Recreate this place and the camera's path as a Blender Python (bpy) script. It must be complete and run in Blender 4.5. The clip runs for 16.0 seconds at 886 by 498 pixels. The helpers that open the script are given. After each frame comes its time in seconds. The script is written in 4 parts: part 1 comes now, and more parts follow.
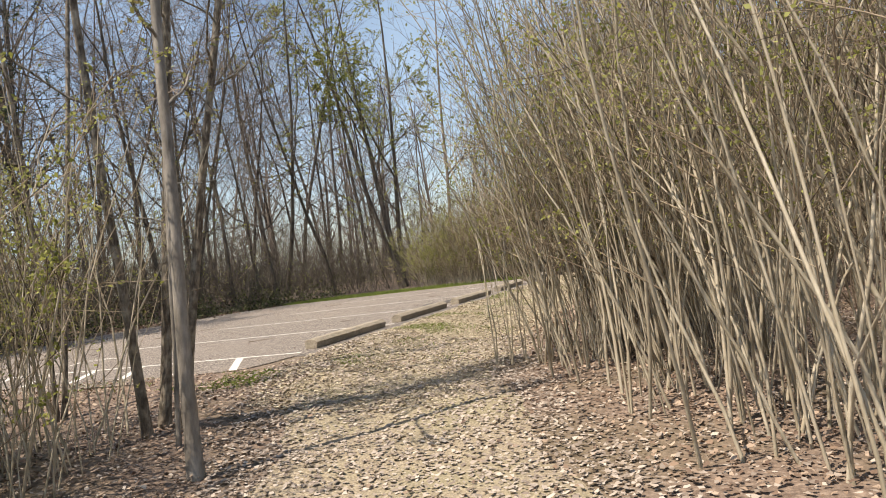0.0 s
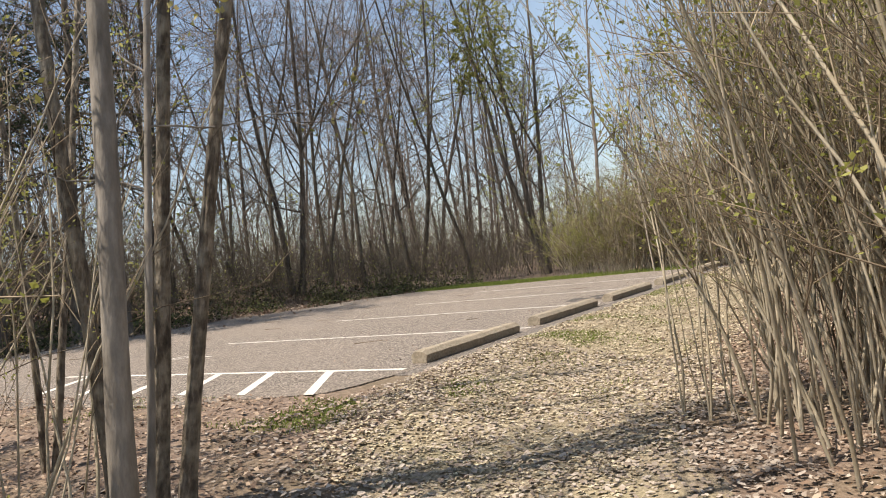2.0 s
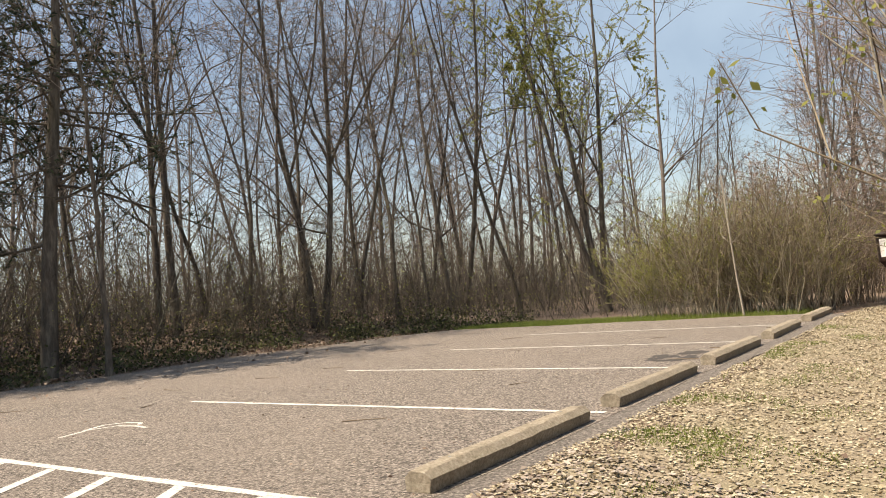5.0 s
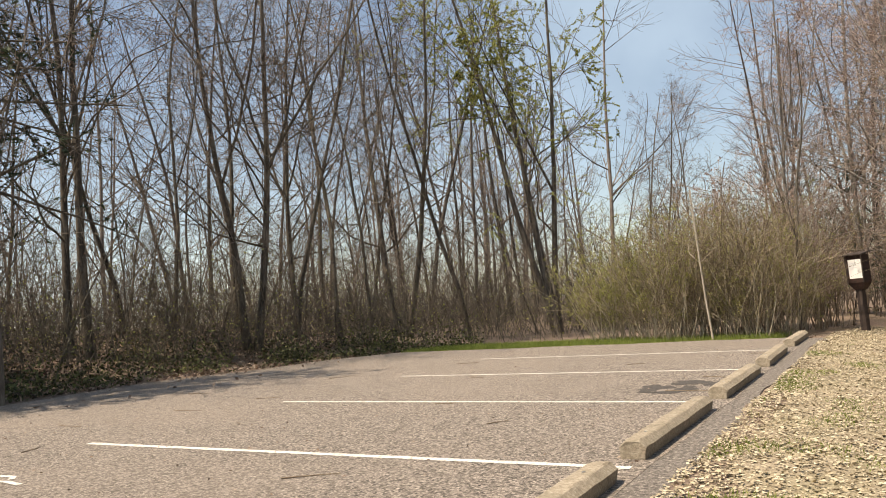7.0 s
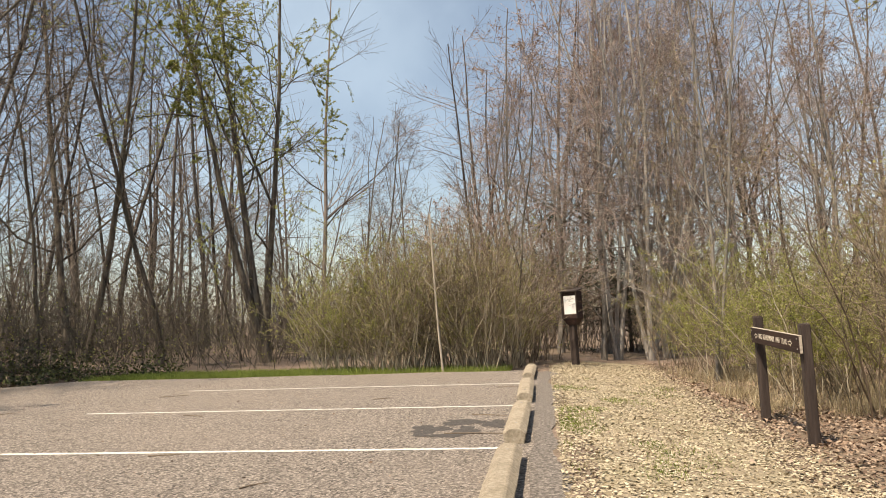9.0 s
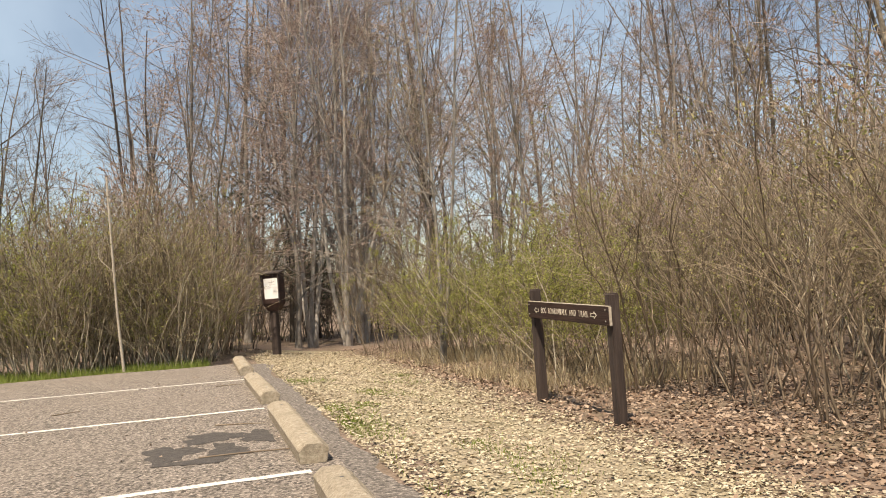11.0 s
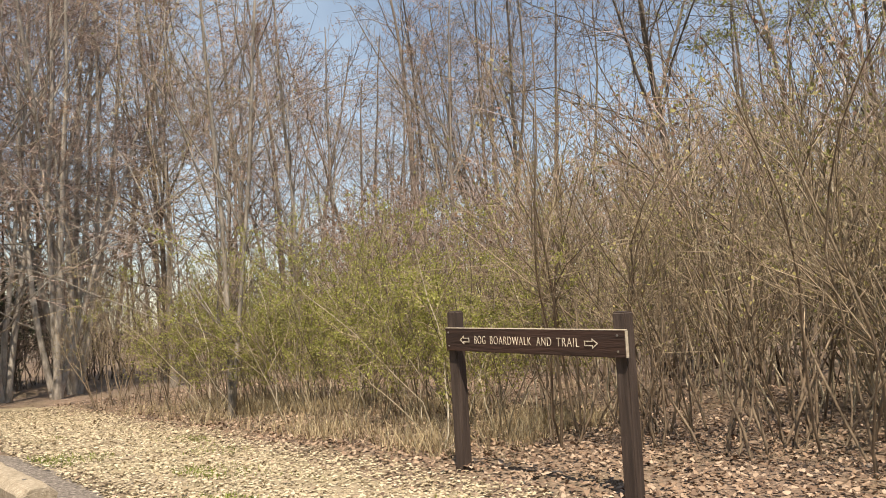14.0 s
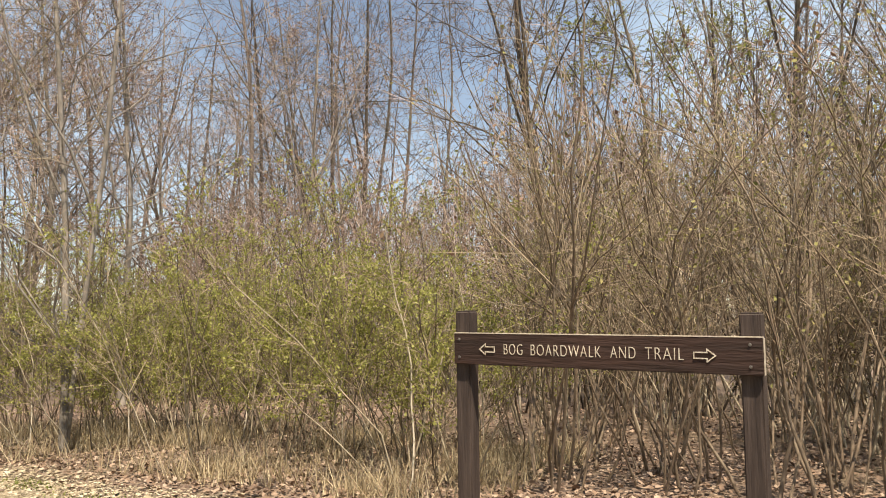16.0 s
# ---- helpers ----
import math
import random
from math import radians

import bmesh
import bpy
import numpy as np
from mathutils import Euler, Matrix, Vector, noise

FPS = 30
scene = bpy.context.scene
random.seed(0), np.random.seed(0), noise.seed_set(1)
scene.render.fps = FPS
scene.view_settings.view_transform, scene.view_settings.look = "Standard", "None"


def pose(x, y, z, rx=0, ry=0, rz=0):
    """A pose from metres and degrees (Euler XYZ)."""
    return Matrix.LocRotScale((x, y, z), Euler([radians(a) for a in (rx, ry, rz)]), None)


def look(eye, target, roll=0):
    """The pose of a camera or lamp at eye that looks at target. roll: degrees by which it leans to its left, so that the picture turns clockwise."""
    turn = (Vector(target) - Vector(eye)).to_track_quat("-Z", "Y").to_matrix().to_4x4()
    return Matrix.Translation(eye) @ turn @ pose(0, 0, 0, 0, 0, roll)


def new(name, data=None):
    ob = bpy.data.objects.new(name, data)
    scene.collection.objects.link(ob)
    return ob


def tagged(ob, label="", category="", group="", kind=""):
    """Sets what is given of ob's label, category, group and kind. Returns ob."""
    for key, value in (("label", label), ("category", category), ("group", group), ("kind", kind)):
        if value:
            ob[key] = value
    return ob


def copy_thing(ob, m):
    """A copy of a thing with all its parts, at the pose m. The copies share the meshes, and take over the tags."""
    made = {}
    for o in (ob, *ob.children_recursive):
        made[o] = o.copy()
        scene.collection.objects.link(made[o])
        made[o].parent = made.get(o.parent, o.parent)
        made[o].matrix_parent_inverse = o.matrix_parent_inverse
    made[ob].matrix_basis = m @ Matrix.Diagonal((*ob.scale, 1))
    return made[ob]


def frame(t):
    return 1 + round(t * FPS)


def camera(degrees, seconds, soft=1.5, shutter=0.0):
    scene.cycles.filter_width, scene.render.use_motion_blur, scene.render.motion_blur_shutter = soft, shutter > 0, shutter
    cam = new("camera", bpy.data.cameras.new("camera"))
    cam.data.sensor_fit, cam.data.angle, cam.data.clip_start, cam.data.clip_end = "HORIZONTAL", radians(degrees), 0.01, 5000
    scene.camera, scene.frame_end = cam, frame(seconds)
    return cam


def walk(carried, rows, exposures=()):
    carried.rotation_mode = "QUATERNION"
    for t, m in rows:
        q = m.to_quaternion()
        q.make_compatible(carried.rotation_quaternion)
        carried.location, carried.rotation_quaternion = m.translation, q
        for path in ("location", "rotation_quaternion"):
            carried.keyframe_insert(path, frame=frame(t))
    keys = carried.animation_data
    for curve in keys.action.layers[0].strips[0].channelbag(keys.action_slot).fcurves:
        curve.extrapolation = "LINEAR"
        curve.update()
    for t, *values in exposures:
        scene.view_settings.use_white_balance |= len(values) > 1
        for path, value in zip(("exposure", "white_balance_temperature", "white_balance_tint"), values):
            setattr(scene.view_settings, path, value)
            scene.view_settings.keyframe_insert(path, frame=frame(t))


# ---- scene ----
cam = camera(60.6, 16.0, soft=1.0)
PATH = [
    (0, (5.653, -8.924, 1.056), (4.943, -7.054, 1.075), -7.4),
    (0.5, (5.451, -8.186, 1.07), (4.684, -6.34, 1.087), -7.3),
    (1, (5.163, -7.562, 1.1), (4.304, -5.755, 1.113), -7.2),
    (1.5, (4.986, -6.95, 1.092), (4.01, -5.204, 1.109), -7.1),
    (2, (4.601, -6.389, 1.117), (3.549, -4.688, 1.136), -6.6),
    (2.5, (4.369, -5.892, 1.146), (3.238, -4.243, 1.169), -6.0),
    (3, (4.151, -5.357, 1.195), (2.98, -3.735, 1.223), -5.6),
    (3.2, (4.028, -5.137, 1.197), (2.848, -3.523, 1.226), -5.8),
    (5.5, (2.635, -2.997, 1.223), (1.505, -1.352, 1.348), -4.5),
    (6, (2.364, -2.783, 1.206), (1.293, -1.099, 1.339), -3.9),
    (6.5, (2.02, -2.462, 1.2), (1.021, -0.734, 1.34), -3.8),
    (7, (1.694, -2.123, 1.214), (0.684, -0.403, 1.36), -4.3),
    (7.5, (1.312, -1.914, 1.224), (0.334, -0.177, 1.389), -4.1),
    (8, (0.98, -1.496, 1.183), (0.348, 0.392, 1.369), -2.5),
    (8.2, (0.846, -1.32, 1.207), (0.306, 0.595, 1.407), -2.3),
    (10.5, (-0.58, 0.72, 1.076), (-0.206, 2.682, 1.178), -2.5),
    (11, (-0.753, 1.225, 1.1), (-0.119, 3.119, 1.204), -3.4),
    (11.5, (-0.919, 1.735, 1.084), (-0.072, 3.543, 1.203), -3.2),
    (12, (-0.964, 2.273, 1.084), (0.017, 4.011, 1.216), -2.9),
    (12.5, (-1.054, 2.753, 1.07), (0.002, 4.447, 1.203), -3.1),
    (13, (-1.09, 3.277, 1.052), (0.045, 4.918, 1.194), -3.4),
    (13.5, (-1.207, 3.759, 1.069), (0.019, 5.333, 1.214), -3.7),
    (14, (-1.201, 4.307, 1.041), (0.118, 5.802, 1.204), -3.5),
    (14.5, (-1.129, 4.834, 1.048), (0.282, 6.242, 1.218), -3.4),
    (15, (-1.092, 5.339, 0.979), (0.405, 6.651, 1.173), -2.5),
    (15.5, (-0.98, 5.858, 0.92), (0.591, 7.078, 1.13), -1.9),
    (16, (-0.929, 6.362, 0.917), (0.717, 7.477, 1.134), -1.4),
]
walk(cam, [(t, look(eye, target, roll)) for t, eye, target, roll in PATH],
     [(0, 0.54, 7500, 13), (3.0, 0.52, 7500, 13), (5.5, 0.52, 8250, 13), (8.0, 0.54, 8250, 13), (10.5, 0.50, 8300, 13), (11.0, 0.53, 8250, 13), (14.5, 0.64, 8200, 13), (16, 0.70, 8250, 13)])

# ---- light ----
SUN_FROM = Vector((-0.64, -0.77, 0.0)).normalized()
SUN_ELEV = radians(62)
sun = new("sun", bpy.data.lights.new("sun", "SUN"))
sun.data.energy, sun.data.angle, sun.data.color = 5.0, radians(0.53), (1.0, 0.95, 0.87)
sun_dir = SUN_FROM * math.cos(SUN_ELEV) + Vector((0, 0, math.sin(SUN_ELEV)))
sun.matrix_world = look(sun_dir * 60, (0, 0, 0))
world = bpy.data.worlds.new("sky")
scene.world = world
world.use_nodes = True
wn = world.node_tree.nodes
sky = wn.new("ShaderNodeTexSky")
sky.sky_type, sky.sun_disc = "NISHITA", False
sky.sun_elevation, sky.sun_rotation = SUN_ELEV, math.atan2(SUN_FROM.x, SUN_FROM.y)
sky.air_density, sky.dust_density, sky.ozone_density = 1.0, 0.5, 2.2
wn["Background"].inputs[1].default_value = 0.11
# thin high cloud over the whole sky
wco = wn.new("ShaderNodeTexCoord")
veil = wn.new("ShaderNodeTexNoise")
veil.inputs["Scale"].default_value, veil.inputs["Detail"].default_value = 2.2, 7
span = wn.new("ShaderNodeMapRange")
span.inputs[1].default_value, span.inputs[2].default_value, span.inputs[3].default_value, span.inputs[4].default_value = 0.42, 0.72, 0.05, 0.62
cloud = wn.new("ShaderNodeMix")
cloud.data_type = "RGBA"
cloud.inputs[7].default_value = (4.4, 6.2, 8.4, 1)
wl = world.node_tree.links.new
wl(wco.outputs["Generated"], veil.inputs["Vector"])
wl(veil.outputs["Fac"], span.inputs[0])
wl(span.outputs[0], cloud.inputs[0])
wl(sky.outputs[0], cloud.inputs[6])
wl(cloud.outputs[2], wn["Background"].inputs[0])


# ---- materials ----
def material(name, stops, scale=8.0, detail=6.0, rough=0.85, bump=0.0, bump_scale=60.0, stretch=(1, 1, 1), island=0.0,
             coarse=0.0, coarse_scale=0.6, coarse_color=(0.1, 0.08, 0.06), metal=0.0, speckle=None, random_object=0.0, trans=0.0):
    """A procedural surface: fine noise through a ramp, a coarse stain, variation from piece to piece, relief."""
    m = bpy.data.materials.new(name)
    m.use_nodes = True
    nt = m.node_tree
    n, link = nt.nodes, nt.links.new
    bsdf = n["Principled BSDF"]
    bsdf.inputs["Roughness"].default_value, bsdf.inputs["Metallic"].default_value = rough, metal
    co = n.new("ShaderNodeTexCoord")
    mp = n.new("ShaderNodeMapping")
    mp.inputs["Scale"].default_value = stretch
    link(co.outputs["Object"], mp.inputs["Vector"])
    fine = n.new("ShaderNodeTexNoise")
    fine.inputs["Scale"].default_value, fine.inputs["Detail"].default_value, fine.inputs["Roughness"].default_value = scale, detail, 0.65
    link(mp.outputs[0], fine.inputs["Vector"])
    ramp = n.new("ShaderNodeValToRGB")
    ramp.color_ramp.elements[0].position, ramp.color_ramp.elements[1].position = 0.3, 0.7
    e = ramp.color_ramp.elements
    for k, c in enumerate(stops):
        if k >= 2:
            e.new(0.3 + 0.4 * k / (len(stops) - 1))
    for k in range(len(e)):
        e[k].position = 0.3 + 0.4 * k / max(1, len(stops) - 1)
        e[k].color = (*stops[k], 1)
    source = fine.outputs["Fac"]
    if island:
        geo = n.new("ShaderNodeNewGeometry")
        mix = n.new("ShaderNodeMix")
        mix.inputs[0].default_value = island
        link(source, mix.inputs[2])
        link(geo.outputs["Random Per Island"], mix.inputs[3])
        mr = n.new("ShaderNodeMapRange")
        mr.inputs[1].default_value, mr.inputs[2].default_value = 0.5 - 0.5 * max(island, 0.4), 0.5 + 0.5 * max(island, 0.4)
        mr.inputs[3].default_value, mr.inputs[4].default_value = 0.28, 0.72
        link(mix.outputs[0], mr.inputs[0])
        source = mr.outputs[0]
    link(source, ramp.inputs[0])
    color = ramp.outputs[0]
    if random_object:
        oi = n.new("ShaderNodeObjectInfo")
        hsv = n.new("ShaderNodeHueSaturation")
        mr = n.new("ShaderNodeMapRange")
        mr.inputs[3].default_value, mr.inputs[4].default_value = 1 - random_object, 1 + random_object
        link(oi.outputs["Random"], mr.inputs[0])
        link(mr.outputs[0], hsv.inputs["Value"])
        link(color, hsv.inputs["Color"])
        color = hsv.outputs[0]
    if speckle:
        vor = n.new("ShaderNodeTexVoronoi")
        vor.inputs["Scale"].default_value = speckle[0]
        link(co.outputs["Object"], vor.inputs["Vector"])
        sp = n.new("ShaderNodeMix")
        sp.data_type, sp.blend_type = "RGBA", "OVERLAY"
        sp.inputs[0].default_value = speckle[1]
        bw = n.new("ShaderNodeRGBToBW")
        link(vor.outputs["Color"], bw.inputs[0])
        link(color, sp.inputs[6])
        link(bw.outputs[0], sp.inputs[7])
        color = sp.outputs[2]
    if coarse:
        big = n.new("ShaderNodeTexNoise")
        big.inputs["Scale"].default_value, big.inputs["Detail"].default_value = coarse_scale, 5
        link(co.outputs["Object"], big.inputs["Vector"])
        mr = n.new("ShaderNodeMapRange")
        mr.inputs[1].default_value, mr.inputs[2].default_value = 0.45, 0.68
        mr.inputs[4].default_value = coarse
        link(big.outputs["Fac"], mr.inputs[0])
        cm = n.new("ShaderNodeMix")
        cm.data_type = "RGBA"
        link(mr.outputs[0], cm.inputs[0])
        link(color, cm.inputs[6])
        cm.inputs[7].default_value = (*coarse_color, 1)
        color = cm.outputs[2]
    link(color, bsdf.inputs["Base Color"])
    if bump:
        bn = n.new("ShaderNodeTexNoise")
        bn.inputs["Scale"].default_value, bn.inputs["Detail"].default_value = bump_scale, 5
        link(mp.outputs[0], bn.inputs["Vector"])
        bp = n.new("ShaderNodeBump")
        bp.inputs["Strength"].default_value, bp.inputs["Distance"].default_value = bump, 0.02
        link(bn.outputs["Fac"], bp.inputs["Height"])
        link(bp.outputs[0], bsdf.inputs["Normal"])
    if trans:
        tr = n.new("ShaderNodeBsdfTranslucent")
        link(color, tr.inputs["Color"])
        ms = n.new("ShaderNodeMixShader")
        ms.inputs[0].default_value = trans
        link(bsdf.outputs[0], ms.inputs[1])
        link(tr.outputs[0], ms.inputs[2])
        link(ms.outputs[0], n["Material Output"].inputs[0])
    return m


ASPHALT = material("asphalt", [(0.06, 0.05, 0.043), (0.22, 0.188, 0.162), (0.50, 0.44, 0.385)], 48, 9, 0.92, 1.0, 120, coarse=0.35,
                   coarse_scale=0.35, coarse_color=(0.30, 0.25, 0.21), speckle=(48, 0.9))
ASPHALT_EDGE = material("old_asphalt_edge", [(0.06, 0.052, 0.047), (0.15, 0.132, 0.118), (0.36, 0.32, 0.28)], 30, 8, 0.95, 0.8, 90, speckle=(60, 0.5))
PAINT = material("worn_white_paint", [(0.24, 0.21, 0.18), (0.66, 0.63, 0.58), (0.80, 0.78, 0.74)], 26, 8, 0.7, 0.25, 120)
OIL = material("oil_stain", [(0.03, 0.026, 0.024), (0.10, 0.088, 0.078)], 20, 6, 0.75, 0.3, 150)
SOIL = material("leaf_mould", [(0.085, 0.06, 0.047), (0.18, 0.13, 0.10), (0.31, 0.235, 0.185)], 22, 9, 0.95, 0.9, 30, coarse=0.5,
                coarse_scale=0.8, coarse_color=(0.13, 0.11, 0.06))
TRAIL = material("wood_chip_bed", [(0.14, 0.112, 0.08), (0.28, 0.23, 0.165), (0.46, 0.39, 0.29)], 55, 9, 0.95, 0.9, 40, coarse=0.35,
                 coarse_scale=1.1, coarse_color=(0.22, 0.22, 0.10))
CHIP = material("wood_chips", [(0.23, 0.185, 0.125), (0.40, 0.34, 0.24), (0.57, 0.505, 0.375)], 6, 3, 0.9, island=0.8)
LEAF_DRY = material("dry_leaves", [(0.10, 0.063, 0.046), (0.23, 0.155, 0.108), (0.40, 0.31, 0.24)], 9, 4, 0.8, island=0.75)
LEAF_PALE = material("pale_dry_leaves", [(0.18, 0.142, 0.116), (0.31, 0.258, 0.217), (0.46, 0.40, 0.345)], 9, 4, 0.8, island=0.75)
BARK = material("grey_brown_bark", [(0.035, 0.028, 0.023), (0.105, 0.086, 0.069), (0.22, 0.188, 0.152)], 9, 8, 0.95, 0.9, 22, (1, 1, 0.22),
                coarse=0.3, coarse_color=(0.12, 0.12, 0.07), random_object=0.2)
BARK_NEAR = material("ridged_bark", [(0.03, 0.024, 0.019), (0.13, 0.106, 0.082), (0.36, 0.31, 0.25)], 26, 8, 0.95, 1.0, 60, (1, 1, 0.3),
                     coarse=0.65, coarse_scale=9, coarse_color=(0.40, 0.36, 0.29))
BARK_PALE = material("whitish_grey_bark", [(0.15, 0.135, 0.12), (0.32, 0.295, 0.265), (0.52, 0.485, 0.44)], 9, 7, 0.9, 0.6, 25, (1, 1, 0.3), random_object=0.15)
BARK_GREY = material("pale_grey_bark", [(0.085, 0.075, 0.065), (0.20, 0.18, 0.157), (0.36, 0.33, 0.295)], 9, 7, 0.9, 0.6, 25, (1, 1, 0.3), random_object=0.15)
TWIG = material("grey_twigs", [(0.05, 0.041, 0.034), (0.14, 0.112, 0.094), (0.29, 0.242, 0.205)], 3, 3, 0.9, island=0.5, random_object=0.15)
TWIG_PINK = material("reddish_twigs", [(0.12, 0.086, 0.074), (0.30, 0.228, 0.20), (0.52, 0.42, 0.375)], 3, 3, 0.9, island=0.5, random_object=0.15)
STEM = material("pale_shrub_stems", [(0.10, 0.08, 0.058), (0.32, 0.275, 0.20), (0.66, 0.60, 0.49)], 6, 5, 0.85, 0.4, 40, (1, 1, 0.3), island=0.5)
STEM_BROWN = material("brown_shrub_stems", [(0.041, 0.0295, 0.0213), (0.156, 0.116, 0.082), (0.353, 0.291, 0.217)], 6, 5, 0.88, 0.4, 40, (1, 1, 0.3), island=0.5)
STEM_TWIG = material("shrub_twigs", [(0.09, 0.068, 0.046), (0.225, 0.175, 0.12), (0.43, 0.355, 0.255)], 5, 3, 0.9, island=0.6)
LEAF_NEW = material("fresh_spring_leaves", [(0.16, 0.175, 0.04), (0.31, 0.32, 0.085), (0.44, 0.455, 0.15)], 5, 2, 0.6, island=0.7, trans=0.5)
BUD = material("opening_buds", [(0.16, 0.17, 0.05), (0.28, 0.28, 0.09), (0.40, 0.34, 0.15)], 5, 2, 0.7, island=0.7, trans=0.25)
BUD_RED = material("reddish_buds", [(0.20, 0.11, 0.08), (0.30, 0.18, 0.12), (0.36, 0.27, 0.16)], 5, 2, 0.7, island=0.7, trans=0.2)
HERB = material("low_green_herbs", [(0.03, 0.032, 0.014), (0.075, 0.082, 0.028), (0.14, 0.15, 0.05)], 5, 2, 0.8, island=0.7)
NEEDLE = material("dark_needles", [(0.012, 0.022, 0.012), (0.03, 0.05, 0.022), (0.06, 0.085, 0.035)], 5, 2, 0.7, island=0.6)
GRASS = material("spring_grass", [(0.09, 0.13, 0.02), (0.17, 0.235, 0.04), (0.29, 0.34, 0.085)], 4, 2, 0.7, island=0.6, trans=0.3)
STRAW = material("dead_straw", [(0.22, 0.17, 0.10), (0.42, 0.34, 0.22), (0.60, 0.52, 0.36)], 4, 2, 0.8, island=0.7, trans=0.2)
CONCRETE = material("weathered_concrete", [(0.22, 0.18, 0.13), (0.36, 0.305, 0.235), (0.50, 0.44, 0.35)], 42, 9, 0.92, 0.8, 110, coarse=0.35,
                    coarse_scale=6, coarse_color=(0.17, 0.15, 0.10), random_object=0.08)
SIGN_WOOD = material("dark_brown_stained_wood", [(0.018, 0.008, 0.006), (0.034, 0.015, 0.011), (0.06, 0.028, 0.02)], 14, 8, 0.75, 0.4, 60, (1, 0.1, 1))
POST_WOOD = material("weathered_brown_post", [(0.0224, 0.0152, 0.0136), (0.048, 0.0336, 0.0296), (0.084, 0.0624, 0.0544)], 16, 8, 0.8, 0.5, 60, (1, 1, 0.08))
# pale tone that paints sunlight on the sign board's edges; also the birch's bark
LIT_EDGE_AND_BARK = material("lit_board_edge_and_pale_bark", [(0.32, 0.27, 0.21), (0.58, 0.52, 0.44)], 40, 6, 0.8)
LETTER = material("cream_lettering", [(0.36, 0.31, 0.25), (0.70, 0.65, 0.56)], 30, 5, 0.6)
STEEL = material("bolt_steel", [(0.25, 0.24, 0.23), (0.4, 0.39, 0.37)], 40, 4, 0.45, metal=0.9)
PAPER = material("white_notice_paper", [(0.82, 0.82, 0.82), (0.88, 0.88, 0.87)], 5, 3, 0.6)
INK = material("grey_print", [(0.25, 0.25, 0.27), (0.4, 0.4, 0.42)], 20, 3, 0.7)


# ---- mesh helpers ----
def smooth(a):
    a = min(1.0, max(0.0, a))
    return a * a * (3 - 2 * a)


def mesh_of(name, verts, quads, mat, shade=False):
    verts = np.asarray(verts, dtype=np.float32)
    quads = np.asarray(quads, dtype=np.int32)
    me = bpy.data.meshes.new(name)
    k = quads.shape[1]
    me.vertices.add(len(verts))
    me.vertices.foreach_set("co", verts.ravel())
    me.loops.add(quads.size)
    me.loops.foreach_set("vertex_index", quads.ravel())
    me.polygons.add(len(quads))
    me.polygons.foreach_set("loop_start", np.arange(0, quads.size, k, dtype=np.int32))
    if shade:
        me.polygons.foreach_set("use_smooth", np.ones(len(quads), dtype=bool))
    me.update(calc_edges=True)
    me.materials.append(mat)
    return me


def under(parent, name, me, label=""):
    ob = new(name, me)
    ob.parent = parent
    return tagged(ob, label)


def stuff_part(parent, name, me, label=""):
    return tagged(under(parent, name, me, label), kind="stuff")


def part(name, bm, mat, parent=None, label="", shade=False):
    me = bpy.data.meshes.new(name)
    bm.to_mesh(me)
    bm.free()
    me.materials.append(mat)
    if shade:
        for p in me.polygons:
            p.use_smooth = True
    ob = new(name, me)
    if parent:
        ob.parent = parent
    return tagged(ob, label)


def box_bm(cx, cy, cz, sx, sy, sz, bevel=0.0):
    bm = bmesh.new()
    bmesh.ops.create_cube(bm, size=1.0)
    for v in bm.verts:
        v.co = Vector((cx + v.co.x * sx, cy + v.co.y * sy, cz + v.co.z * sz))
    if bevel:
        bmesh.ops.bevel(bm, geom=list(bm.edges), offset=bevel, segments=2, affect="EDGES")
    return bm


def tubes(groups):
    """groups: list of (points (m, n, 3), radii (m, n), sides). One array of vertices and one of quads."""
    vs, fs, base = [], [], 0
    for P, R, s in groups:
        m, n, _ = P.shape
        T = np.gradient(P, axis=1)
        T /= np.linalg.norm(T, axis=2, keepdims=True) + 1e-9
        ref = np.where(np.abs(T[:, :1, 2:3]) > 0.8, np.array([[[1.0, 0, 0]]]), np.array([[[0, 0, 1.0]]]))
        U = np.cross(T, np.broadcast_to(ref, T.shape))
        U /= np.linalg.norm(U, axis=2, keepdims=True) + 1e-9
        V = np.cross(T, U)
        a = np.arange(s) * 2 * np.pi / s
        ring = P[:, :, None] + R[:, :, None, None] * (np.cos(a)[None, None, :, None] * U[:, :, None] + np.sin(a)[None, None, :, None] * V[:, :, None])
        vs.append(ring.reshape(-1, 3))
        i = (np.arange(m)[:, None, None] * n + np.arange(n - 1)[None, :, None]) * s
        j = np.arange(s)[None, None, :]
        k = (j + 1) % s
        f = np.stack([i + j, i + k, i + s + k, i + s + j], axis=-1).reshape(-1, 4) + base
        fs.append(f)
        base += m * n * s
    return np.concatenate(vs), np.concatenate(fs)


def grow(rng, start, way, length, r0, r1, nseg, wander, lift):
    m = len(start)
    P, d = [start], way / (np.linalg.norm(way, axis=1, keepdims=True) + 1e-9)
    p = start
    for _ in range(nseg):
        d = d + rng.normal(0, wander, (m, 3)) + np.array([0, 0, lift])
        d /= np.linalg.norm(d, axis=1, keepdims=True)
        p = p + d * (length / nseg)[:, None]
        P.append(p)
    f = np.linspace(0, 1, nseg + 1)[None]
    R = r0[:, None] * (1 - f) + r1[:, None] * f
    return np.stack(P, axis=1), R, length


